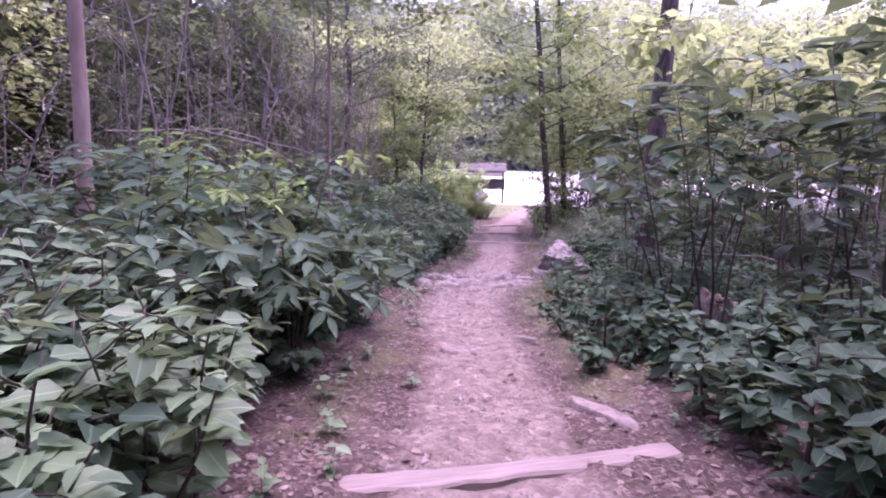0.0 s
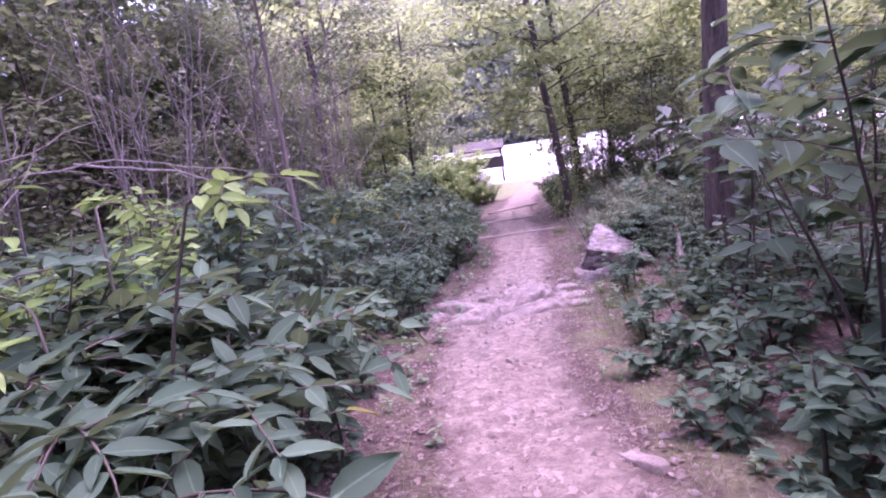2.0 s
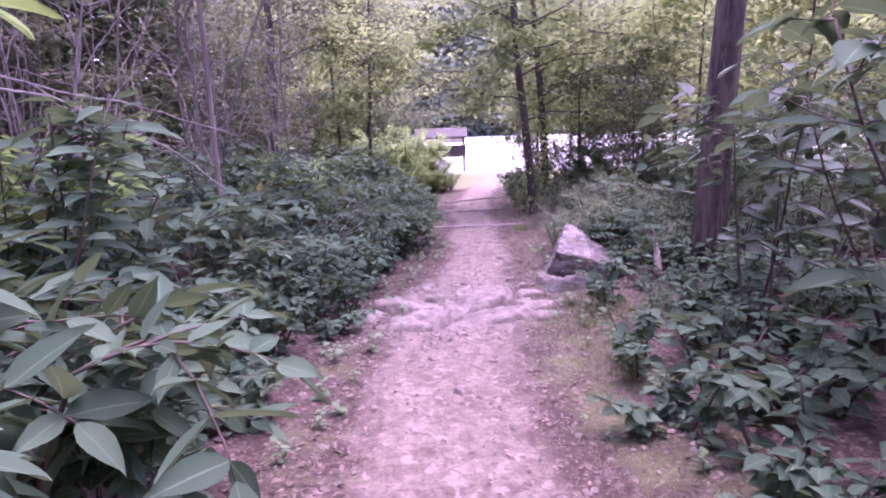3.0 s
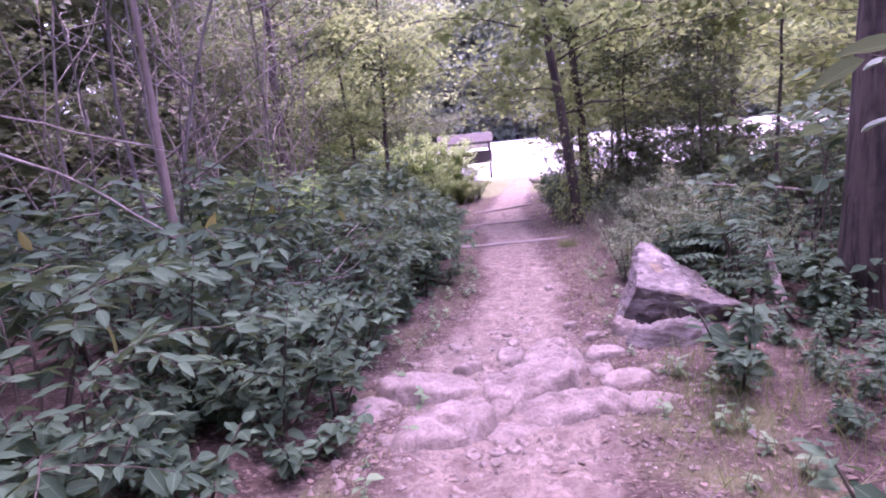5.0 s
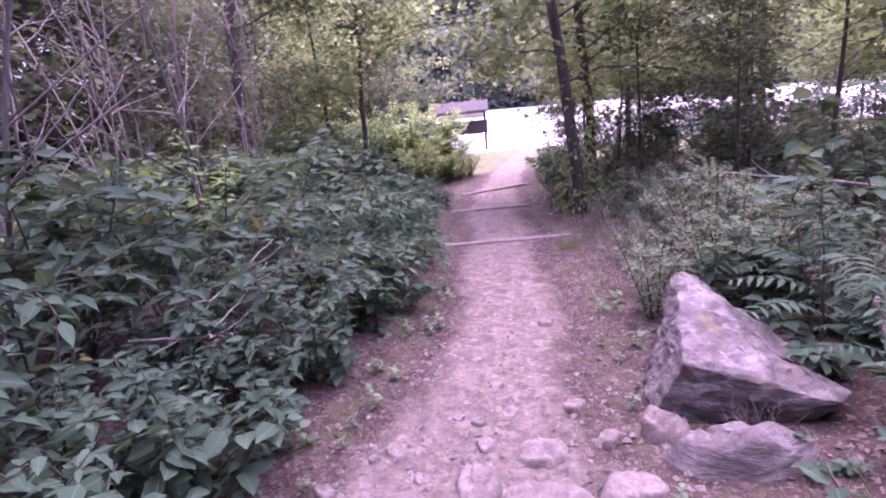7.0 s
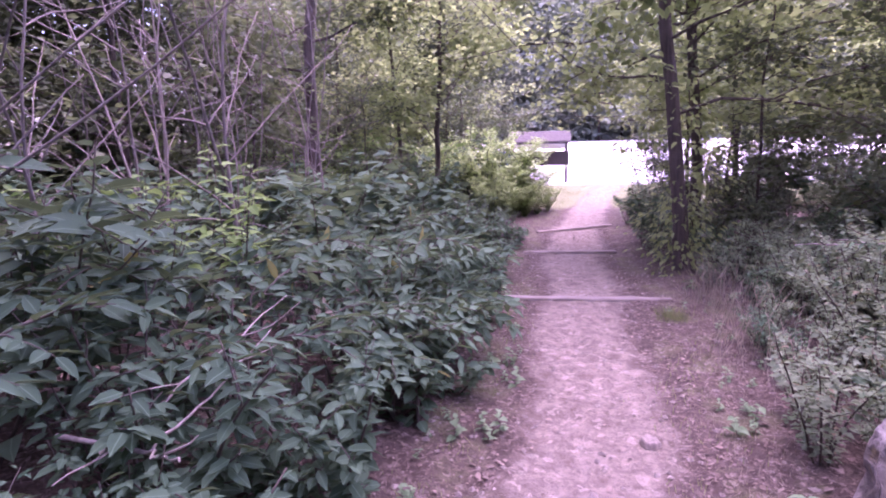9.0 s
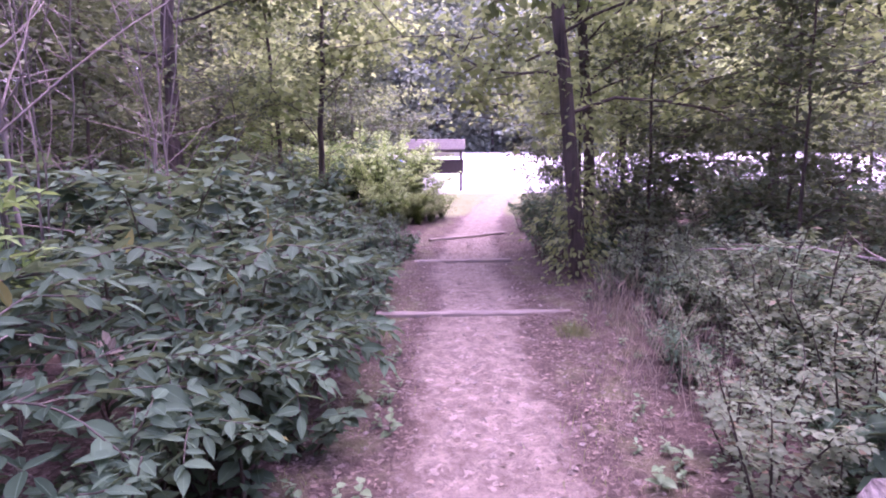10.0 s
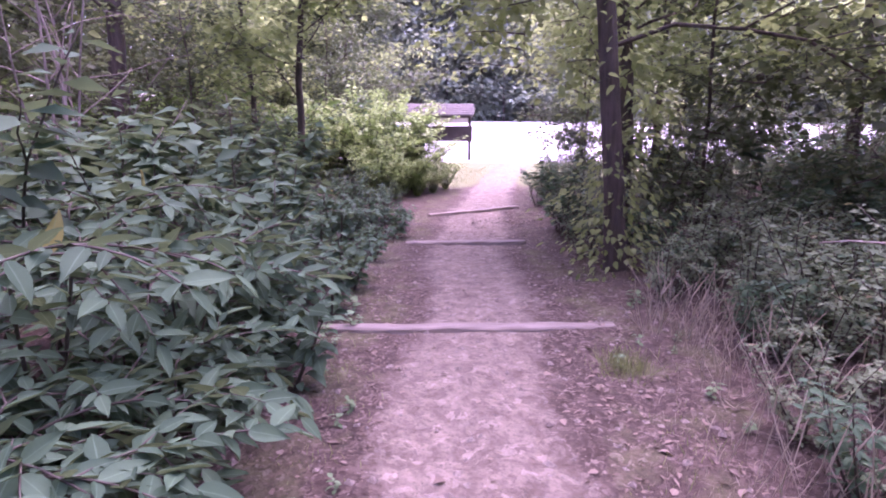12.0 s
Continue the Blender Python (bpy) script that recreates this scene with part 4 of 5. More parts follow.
SPRIG = make_arching_shrub(930, 5, 1.6, 0.45, 0.12, LEAF_FRESH, "slender shrub with bright yellow-green leaf sprays at the top", -1.3, 4.7, low=8)
for k, (x, y, sc) in enumerate([(-2.1, 7.0, 0.9), (-2.2, 12.4, 0.95)]):
    put_copy(SPRIG, x, y, 1.1 * k, sc, 0.03)
for k, (x, y, sc) in enumerate([(-1.15, 2.85, 1.0), (-1.6, 2.1, 1.1), (-1.75, 3.0, 1.15), (-1.25, 3.45, 0.8), (-1.25, 1.75, 1.0), (-1.5, 3.6, 1.1), (-2.1, 2.5, 1.2), (-1.2, 5.2, 0.6), (-1.1, 6.6, 0.6), (-0.5, 9.9, 0.55), (-0.1, 11.6, 0.6)]):
    taken.append((x, y))
    put_copy(PALE[k % 2], x, y, 1.7 * k, sc, 0.03)
for k, (x, y, sc) in enumerate([(-1.35, 4.9, 0.7), (0.05, 12.3, 0.6)]):
    taken.append((x, y))
    put_copy(BROAD[k % 4], x, y, 2.1 * k, sc, 0.03)


def free_spot(x, y, gap):
    if any((x - a) ** 2 + (y - b) ** 2 < gap * gap for a, b in taken):
        return False
    taken.append((x, y))
    return True


rng = np.random.default_rng(11)
count = 0
for _ in range(4000):
    y = rng.uniform(0.6, 22.5)
    d = rng.uniform(0.3 if 11.5 < y < 15.5 else 0.55, 6.0)
    x = left_edge(y) - d
    gap = 0.52 + 0.09 * d
    if d > 4.2 and y < 3 or (d < 1.0 and y < 3.8) or (d < 0.85 and 4.0 < y < 8.5) or not free_spot(x, y, gap):
        continue
    tall = min(1.15 if y > 5 else 0.95, 0.6 + 0.5 * d) * rng.uniform(0.85, 1.15)
    small = 8.0 < y < 12.2 and d < 1.6
    pick = SMALL if small or rng.random() < 0.15 else DISTANT if d > 3.0 or y > 13 else BROAD
    if d > 1.2 and rng.random() < 0.05:
        pick = FRESH
    if y > 16.5 and d < 1.8:
        pick, tall = SMALL, 0.35 + 0.3 * d
    put_copy(pick[int(rng.integers(0, len(pick)))], x, y, rng.uniform(0, 6.28), tall * (1.0 if pick is not SMALL else 1.15), 0.03)
    count += 1
    if count > 170:
        break

for k, (x, y, sc) in enumerate([(1.25, 4.35, 1.1), (1.4, 4.8, 1.3), (1.22, 5.25, 1.0), (1.6, 4.1, 1.4), (1.75, 4.6, 1.5), (1.5, 3.4, 1.3), (1.68, 3.0, 1.5), (1.85, 3.7, 1.6), (1.5, 5.7, 1.2), (1.34, 6.2, 1.0), (1.55, 2.5, 1.5), (1.85, 2.2, 1.7), (1.7, 6.4, 1.4), (1.55, 7.0, 1.1), (2.1, 2.8, 1.7), (1.95, 5.1, 1.6), (2.2, 3.3, 1.8)]):
    taken.append((x, y))
    put_copy(LOW[k % 3], x, y, 1.3 * k, sc, 0.03)

for k, (x, y, sc) in enumerate([(-0.95, 9.6, 0.85), (-0.72, 10.3, 0.75), (-1.2, 8.9, 0.9), (-0.55, 10.9, 0.7), (-1.1, 8.0, 0.75), (-1.35, 7.3, 0.85), (-1.3, 10.0, 0.9), (-1.05, 10.9, 0.85), (-1.0, 6.7, 0.6)]):
    put_copy(SMALL[k % 3], x, y, 1.9 * k, sc, 0.03)

edge_spots = []
for _ in range(1500):
    y = rng.uniform(0.9, 20.0)
    x = left_edge(y) - ((0.0 if y > 11.5 else 0.2) + rng.uniform(0, 1) ** 0.7 * 0.9)
    if (9.2 < y < 11.6 and x < left_edge(y) - 0.45) or any((x - a) ** 2 + (y - b) ** 2 < 0.42 ** 2 for a, b in edge_spots):
        continue
    edge_spots.append((x, y))
    put_copy(LOW[int(rng.integers(0, 3))], x, y, rng.uniform(0, 6.28), rng.uniform(0.8, 1.5) if y > 3.2 else rng.uniform(1.3, 1.9), 0.03)
    if len(edge_spots) > 80:
        break

for _ in range(900):
    y = rng.uniform(1.2, 8.6)
    d = rng.uniform(0.32, 2.8)
    x = right_edge(y) + d
    if math.hypot(x - 3.5, y - 9.53) < 0.4 or not free_spot(x, y, 0.75 if d < 0.6 else 0.46):
        continue
    pick = LOW if d < 1.7 or rng.random() < 0.75 else BROAD
    put_copy(pick[int(rng.integers(0, len(pick)))], x, y, rng.uniform(0, 6.28), rng.uniform(0.6, 1.15) + 0.35 * min(d, 1.6) if pick is LOW else rng.uniform(0.45, 0.65), 0.03)

for _ in range(500):
    y = rng.uniform(8.6, 16.0)
    d = rng.uniform(0.6 if y > 11.5 else 0.3, 3.6)
    x = right_edge(y) + d
    if (1.5 < x < 3.3 and 8.4 < y < 11.4) or not free_spot(x, y, 0.6):
        continue
    pick = GREY if y > 10.9 and d < 2.4 else LOW
    put_copy(pick[int(rng.integers(0, 3))], x, y, rng.uniform(0, 6.28), rng.uniform(0.55, 0.95) * (1 if pick is GREY else 1.7), 0.03)

for k, y in enumerate(np.arange(11.5, 15.8, 0.42)):
    for d in (0.5, 0.95, 1.4):
        x = right_edge(y) + d + rng.uniform(-0.12, 0.2)
        put_copy((SMALL if (k + int(3 * d)) % 4 == 0 else GREY)[(k + int(2 * d)) % 3], x, y + rng.uniform(-0.15, 0.15), rng.uniform(0, 6.28), rng.uniform(0.3, 0.5) + 0.28 * d, 0.03)

for _ in range(500):
    y = rng.uniform(14.5, 25.0)
    x = right_edge(y) + rng.uniform(0.3, 9.0)
    if not free_spot(x, y, 1.05):
        continue
    pick = DISTANT if rng.random() < 0.3 else GREY
    put_copy(pick[int(rng.integers(0, 3))], x, y, rng.uniform(0, 6.28), rng.uniform(0.8, 1.2), 0.03)


for k, (x, y, sc) in enumerate([(3.05, 10.3, 1.5), (3.35, 9.7, 1.6), (2.95, 11.4, 1.4), (3.5, 10.8, 1.7), (3.8, 10.0, 1.6), (2.6, 9.2, 0.6), (2.95, 8.6, 0.7), (2.4, 8.5, 0.5), (3.3, 11.5, 1.6), (2.3, 9.45, 0.45), (3.0, 9.4, 1.2), (3.1, 9.2, 0.8)]):
    put_copy(LOW[k % 3], x, y, 0.9 * k, sc, 0.03)
for k, (x, y, sc) in enumerate([(2.2, 7.4, 0.7), (2.5, 7.9, 0.75), (2.75, 8.3, 0.8), (2.35, 8.2, 0.5), (2.9, 9.0, 0.7), (2.05, 7.9, 0.45), (2.7, 7.5, 0.9), (3.1, 8.4, 0.9), (2.55, 8.75, 0.5), (3.3, 8.9, 0.8)]):
    put_copy(LOW[k % 3], x, y, 1.4 * k, sc, 0.03)
for k, (x, y, sc) in enumerate([(3.25, 10.7, 0.55), (4.1, 10.6, 0.7), (4.6, 11.6, 0.9), (5.2, 10.2, 1.0), (4.4, 9.0, 0.9)]):
    put_copy(SPROUT[k % 2], x, y, 1.1 * k, sc, 0.03)
for k, (x, y, sc) in enumerate([(3.95, 15.9, 0.8), (4.05, 16.9, 0.85), (4.3, 17.8, 0.9), (3.75, 18.7, 0.75), (4.0, 19.6, 0.9), (4.3, 20.7, 0.95), (4.5, 22.0, 1.0), (4.8, 23.4, 1.0), (5.2, 24.8, 1.0), (5.0, 16.4, 1.0), (5.6, 18.6, 1.05), (6.2, 17.2, 1.0)]):
    put_copy((SMALL if k % 2 else GREY)[k % 3], x, y, 0.7 * k, sc, 0.03)
rng = np.random.default_rng(16)
for k in range(36):
    y = rng.uniform(18.5, 29.5)
    x = right_edge(y) + rng.uniform(1.5, 20.0)
    put_copy((DISTANT + GREY)[int(rng.integers(0, 7))], x, y, rng.uniform(0, 6.28), rng.uniform(1.0, 1.45), 0.03)
rng = np.random.default_rng(15)
for k in range(46):
    y = rng.uniform(22.5, 31.0)
    x = rng.uniform(-9.0, min(0.6, left_edge(y) - 1.6))
    put_copy((DISTANT + FRESH)[int(rng.integers(0, 6))], x, y, rng.uniform(0, 6.28), rng.uniform(1.25, 1.8), 0.03)
for k in range(30):
    y = rng.uniform(8.6, 16.5)
    x = right_edge(y) + rng.uniform(2.6, 7.5)
    put_copy((DISTANT + GREY + LOW)[int(rng.integers(0, 10))], x, y, rng.uniform(0, 6.28), rng.uniform(0.7, 1.1), 0.03)


rng = np.random.default_rng(18)
for k in range(16):
    put_copy(DISTANT[k % 4], rng.uniform(-17, -7), rng.uniform(18, 32), rng.uniform(0, 6.28), rng.uniform(1.4, 2.0), 0.03)
rng = np.random.default_rng(19)
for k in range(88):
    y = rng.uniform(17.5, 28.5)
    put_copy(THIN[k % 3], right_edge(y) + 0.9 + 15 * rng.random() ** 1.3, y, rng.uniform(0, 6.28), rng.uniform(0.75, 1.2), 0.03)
rng = np.random.default_rng(17)
for k in range(40):
    y = rng.uniform(2.0, 15.0)
    x = rng.uniform(6.0, 12.0)
    put_copy((DISTANT[k % 4] if k % 3 == 0 else GREY[k % 3]), x, y, rng.uniform(0, 6.28), rng.uniform(0.9, 1.4), 0.03)
for k, (x, y) in enumerate([(6.2, 3.4), (7.6, 5.0), (6.8, 5.8), (8.4, 7.6), (9.4, 9.4), (7.0, 9.8), (8.0, 12.8), (6.0, 14.2), (9.6, 6.0), (10.4, 11.4)]):
    put_copy(UNDER[2], x, y, 1.9 * k, 0.9 + 0.05 * (k % 4))
for k, (x, y, sc) in enumerate([(-1.9, 5.5, 1.0), (-1.3, 12.6, 1.0), (-2.3, 7.2, 1.0)]):
    put_copy(FRESH[k % 2], x, y, 0.8 * k, sc, 0.03)


# feather-leaved plant behind the boulder
def make_pinnate(x, y, seed, height, fronds, pairs, size, mat, label):
    """A stem with long fronds, each bearing two rows of narrow leaflets."""
    rng = np.random.default_rng(seed)
    e = empty_thing("feather_leaved_plant", x, y, ground_z(x, y) - 0.02, label, "plant", "feather-leaved plants")
    st = Soup()
    line = wander(rng, (0, 0, 0), (0.05, -0.05, 1), height * 0.75, 6, 0.05)
    root = tube(st, line, np.linspace(0.009, 0.005, len(line)), 6)
    link_mesh("stem", st.mesh("stem"), STEM, e)
    for f in range(fronds):
        a = 2.4 * f + rng.uniform(-0.3, 0.3)
        k = 3 + f % 4
        rib = wander(rng, line[k], (math.cos(a), math.sin(a), 0.75), height * rng.uniform(0.5, 0.7), 9, 0.03, -0.1)
        so = Soup()
        tube(so, rib, np.linspace(0.004, 0.0015, len(rib)), 4)
        P, A, U = [], [], []
        for q in range(pairs):
            g = 1.0 + (len(rib) - 2.01) * q / (pairs - 1)
            i = int(g)
            p = rib[i] + (rib[i + 1] - rib[i]) * (g - i)
            d = unit(rib[i + 1] - rib[i])
            side = unit(np.cross(d, (0, 0, 1.0)))
            for sg in (-1, 1):
                P.append(p)
                A.append(sg * side + 0.4 * d + np.array((0, 0, -0.15)) + rng.normal(0, 0.08, 3))
                U.append((rng.normal(0, 0.15), rng.normal(0, 0.15), 1))
        L = size * rng.uniform(0.85, 1.1, len(P)) * np.repeat(np.sin(np.linspace(0.7, 2.6, pairs)), 2)
        leaves(so, np.array(P), np.array(A), np.array(U), L, L * 0.3)
        link_mesh("frond", so.mesh("frond"), mat, e)
    return e


FEATHER = [make_pinnate(2.98, 10.35, 940, 0.95, 8, 9, 0.13, LEAF_SHRUB, "feather-leaved green plant behind the boulder"), make_pinnate(4.6, 12.2, 941, 1.1, 7, 9, 0.14, LEAF_SHRUB, "feather-leaved green plant among grey bushes")]
for k, (x, y, sc) in enumerate([(3.5, 11.3, 0.9), (4.0, 12.9, 0.9), (2.9, 9.75, 0.6), (4.3, 10.1, 1.1)]):
    put_copy(FEATHER[k % 2], x, y, 1.9 * k, sc, 0.02)


# a low leafy branch of the tall tree reaching over the trail's edge
def low_branch(points, seed, label):
    rng = np.random.default_rng(seed)
    e = empty_thing("hanging_branch", 0, 0, 0, label, "branch", "hanging leafy branches")
    so, lf = Soup(), Soup()
    pts = [np.array(p, float) for p in points]
    line = [a + (b - a) * k / 5 + rng.normal(0, 0.015, 3) for a, b in zip(pts, pts[1:]) for k in range(5)] + [pts[-1]]
    root = tube(so, line, np.linspace(0.022, 0.004, len(line)), 6)
    tips = []
    for k in range(3, len(line)):
        for _ in range(2):
            b = rng.uniform(0, 6.28)
            tw = wander(rng, line[k], (math.cos(b), math.sin(b), -0.15), rng.uniform(0.25, 0.6), 4, 0.15)
            tube(so, tw, np.linspace(0.006, 0.002, len(tw)), 4, root + k * 6)
            tips.extend(tw[1:])
    sprays(rng, lf, np.array(tips), 3, 0.07, 0.5, 0.15, False, 0.6)
    link_mesh("limb", so.mesh("limb"), BARK_DARK, e)
    link_mesh("foliage", lf.mesh("foliage"), LEAF_TREE, e)


low_branch([(3.55, 9.5, 3.0), (2.9, 7.6, 3.15), (2.5, 6.8, 2.85), (2.1, 6.2, 2.55)], 71, "leafy oak branch hanging beside the trail")
low_branch([(3.55, 9.5, 2.6), (3.6, 7.6, 2.7), (3.9, 6.6, 2.45), (3.6, 5.6, 2.2)], 72, "leafy oak branch hanging over the saplings")
low_branch([(3.3, 16.4, 4.2), (2.6, 15.4, 4.3), (1.9, 14.6, 4.0), (1.2, 14.0, 3.7)], 73, "leafy branch hanging high over the trail")
low_branch([(3.3, 16.4, 3.6), (2.4, 16.8, 3.9), (1.5, 17.6, 3.7), (0.8, 18.4, 3.4)], 74, "leafy branch hanging high over the trail")


for seed, pts in ((75, [(3.3, 16.3, 3.1), (2.9, 15.9, 3.3), (2.4, 15.7, 3.0), (2.1, 15.6, 2.5)]), (76, [(3.4, 16.6, 2.7), (3.0, 17.6, 2.9), (2.7, 18.6, 2.5), (2.5, 19.2, 1.9)]), (77, [(3.5, 16.4, 3.0), (4.3, 15.6, 3.3), (5.0, 14.9, 3.0), (5.4, 14.4, 2.6)])):
    low_branch(pts, seed, "leafy branch drooping from the twin trees")


# ---------------------------------------------------------------- bright bush by the lot
VINE = make_shrub("vine_bush", 500, 18, 1.6, 0.95, 0.095, 90, LEAF_VINE, "rounded yellow-green vine-covered bush by the lot", "bright bushes by the lot", "bush", bare=0.02, ratio=0.7, x=1.35, y=24.1)
for x, y, s in [(1.6, 24.9, 1.2), (0.7, 23.8, 1.25), (-0.3, 24.6, 1.3), (1.2, 25.8, 1.35), (0.4, 25.8, 1.4), (0.9, 22.4, 0.7), (1.7, 23.7, 0.5), (2.1, 24.5, 0.5), (1.2, 23.1, 0.55), (2.5, 25.4, 0.45), (0.6, 22.9, 0.6), (1.9, 25.3, 0.8)]:
    put_copy(VINE, x, y, rng.uniform(0, 6.28), s, 0.03)


# ---------------------------------------------------------------- notice shelter at the lot
def build_shelter():
    x, y = 3.5, 38.85
    z = ground_z(4.5, 38.85)
    e = empty_thing("notice_shelter", x, y, z, "brown wooden notice shelter with shingled gable roof", "notice board", turn=radians(-6))
    for px in (-1.42, 1.42):
        bm = bmesh.new()
        box(bm, px - 0.07, px + 0.07, -0.07, 0.07, -0.1, 2.3)
        bmesh.ops.bevel(bm, geom=list(bm.edges), offset=0.012, segments=1, affect="EDGES")
        part("post", bm, WOOD_BROWN, e)
    bm = bmesh.new()
    box(bm, -1.55, 1.55, -0.13, -0.072, 0.92, 1.66)
    bmesh.ops.bevel(bm, geom=list(bm.edges), offset=0.01, segments=1, affect="EDGES")
    part("board", bm, WOOD_BROWN, e, "dark brown board")
    # added pale strip in place of the brightness showing through the open gap
    bm = bmesh.new()
    box(bm, -1.35, 1.35, -0.06, -0.03, 1.8, 2.04)
    part("gap_strip", bm, GAP_PALE, e, "pale strip filling the bright gap under the roof")
    for sgn in (-1, 1):
        bm = bmesh.new()
        vs = [bm.verts.new(c) for c in ((-1.6, 0, 2.72), (1.6, 0, 2.72), (1.6, sgn * 0.8, 2.18), (-1.6, sgn * 0.8, 2.18))]
        f = bm.faces.new(vs)
        g = bmesh.ops.extrude_face_region(bm, geom=[f])
        bmesh.ops.translate(bm, verts=[v for v in g["geom"] if isinstance(v, bmesh.types.BMVert)], vec=(0, 0, -0.06))
        bmesh.ops.recalc_face_normals(bm, faces=bm.faces)
        slope = part("roof_slope", bm, SHINGLE, e, "brown shingled slope")
        for row in range(6):
            for col in range(16):
                u0 = -1.6 + 3.2 * col / 16 + (0.05 if row % 2 else 0)
                t0 = row / 6
                bm = bmesh.new()
                w = 0.19
                y0, z0 = sgn * 0.8 * (1 - t0) * 1.0, 2.18 + 0.54 * t0
                y1, z1 = sgn * 0.8 * (1 - t0 - 1 / 6.2), 2.18 + 0.54 * (t0 + 1 / 6.2)
                a = 0.02 + 0.006 * ((row * 7 + col * 3) % 5)
                cs = [(u0, y0, z0 + a), (u0 + w, y0, z0 + a), (u0 + w, y1, z1 + 0.004), (u0, y1, z1 + 0.004)]
                top = [bm.verts.new(c) for c in cs]
                bot = [bm.verts.new((c[0], c[1], c[2] - 0.018)) for c in cs]
                bm.faces.new(top)
                bm.faces.new(bot[::-1])
                for i in range(4):
                    bm.faces.new((top[i], bot[i], bot[(i + 1) % 4], top[(i + 1) % 4]))
                bmesh.ops.recalc_face_normals(bm, faces=bm.faces)
                part("shingle", bm, SHINGLE, slope)
    for px in (-1.5, 1.5):
        bm = bmesh.new()
        vs = [bm.verts.new(c) for c in ((px - 0.02, -0.72, 2.16), (px - 0.02, 0.72, 2.16), (px - 0.02, 0, 2.64))]
        f = bm.faces.new(vs)
        g = bmesh.ops.extrude_face_region(bm, geom=[f])
        bmesh.ops.translate(bm, verts=[v for v in g["geom"] if isinstance(v, bmesh.types.BMVert)], vec=(0.04, 0, 0))
        bmesh.ops.recalc_face_normals(bm, faces=bm.faces)
        part("gable", bm, WOOD_BROWN, e)
    bm = bmesh.new()
    box(bm, -1.5, 1.5, -0.05, 0.05, 2.05, 2.2)
    part("beam", bm, WOOD_BROWN, e)


build_shelter()

# a slim marker post on the lot and a low rail at its far side
bm = bmesh.new()
bmesh.ops.create_cone(bm, cap_ends=True, segments=10, radius1=0.06, radius2=0.05, depth=1.1)
bmesh.ops.bevel(bm, geom=[e for e in bm.edges if e.calc_face_angle(0) > 1], offset=0.012, segments=1, affect="EDGES")
marker = part("marker_post", bm, CONCRETE, smooth=True)
marker.location = (7.9, 52.0, ground_z(7.9, 52) + 0.5)
tagged(marker, "slim pale marker post standing on the lot", "post")


# ---------------------------------------------------------------- far wood across the lot
def far_wood(name, spots, leaf, count, size, label, seed, mat=LEAF_HAZED):
    rng = np.random.default_rng(seed)
    tr, cr = Soup(), Soup()
    for x, y, h in spots:
        z = ground_z(x, y)
        tube(tr, trunk_line(rng, h * 0.8, (0, 0), 0.03, 5) + np.array((x, y, z - 0.2)), np.linspace(0.25, 0.06, 6), 6)
        tips = []
        for _ in range(84):
            u = rng.uniform(0.01, 1.0)
            rad = h * size * (0.4 + 0.6 * math.sin(math.pi * min(1, u * 0.8 + 0.18))) * rng.uniform(0.35, 1.0)
            a = rng.uniform(0, 6.28)
            tips.append((x + rad * math.cos(a), y + rad * math.sin(a), z + u * h))
        sprays(rng, cr, np.array(tips), count, h * 0.055, 0.45, leaf)
    e = empty_thing(name, 0, 0, 0, label, "woods")
    e["kind"] = "stuff"
    link_mesh("trunks", tr.mesh("trunks"), BARK_DARK, e)
    link_mesh("crowns", cr.mesh("crowns"), mat, e)


rng = np.random.default_rng(21)
far_wood("far_woods", [(x + rng.uniform(-2, 2), 112 + rng.uniform(0, 16), rng.uniform(24, 36)) for x in range(-30, 120, 4)], 0.95, 46, 0.3, "far woods across the pale lot, haze put into their leaf colour", 31)
far_wood("far_woods", [(x + rng.uniform(-2, 2), 134 + rng.uniform(0, 8), rng.uniform(30, 42)) for x in range(-40, 120, 6)], 1.5, 26, 0.3, "taller woods behind the far woods, haze put into their leaf colour", 35)
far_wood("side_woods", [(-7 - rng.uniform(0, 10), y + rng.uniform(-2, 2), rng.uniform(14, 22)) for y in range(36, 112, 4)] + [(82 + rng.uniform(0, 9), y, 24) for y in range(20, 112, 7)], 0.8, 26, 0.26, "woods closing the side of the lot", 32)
far_wood("back_woods", [(-30 + rng.uniform(-3, 3), y, rng.uniform(10, 14)) for y in range(-12, 34, 5)] + [(32 + rng.uniform(-3, 3), y, rng.uniform(10, 14)) for y in range(-12, 16, 5)] + [(x, -18, 13) for x in range(-25, 30, 5)], 0.5, 24, 0.3, "dense woods round the trail", 33, LEAF_TREE_SHADED)


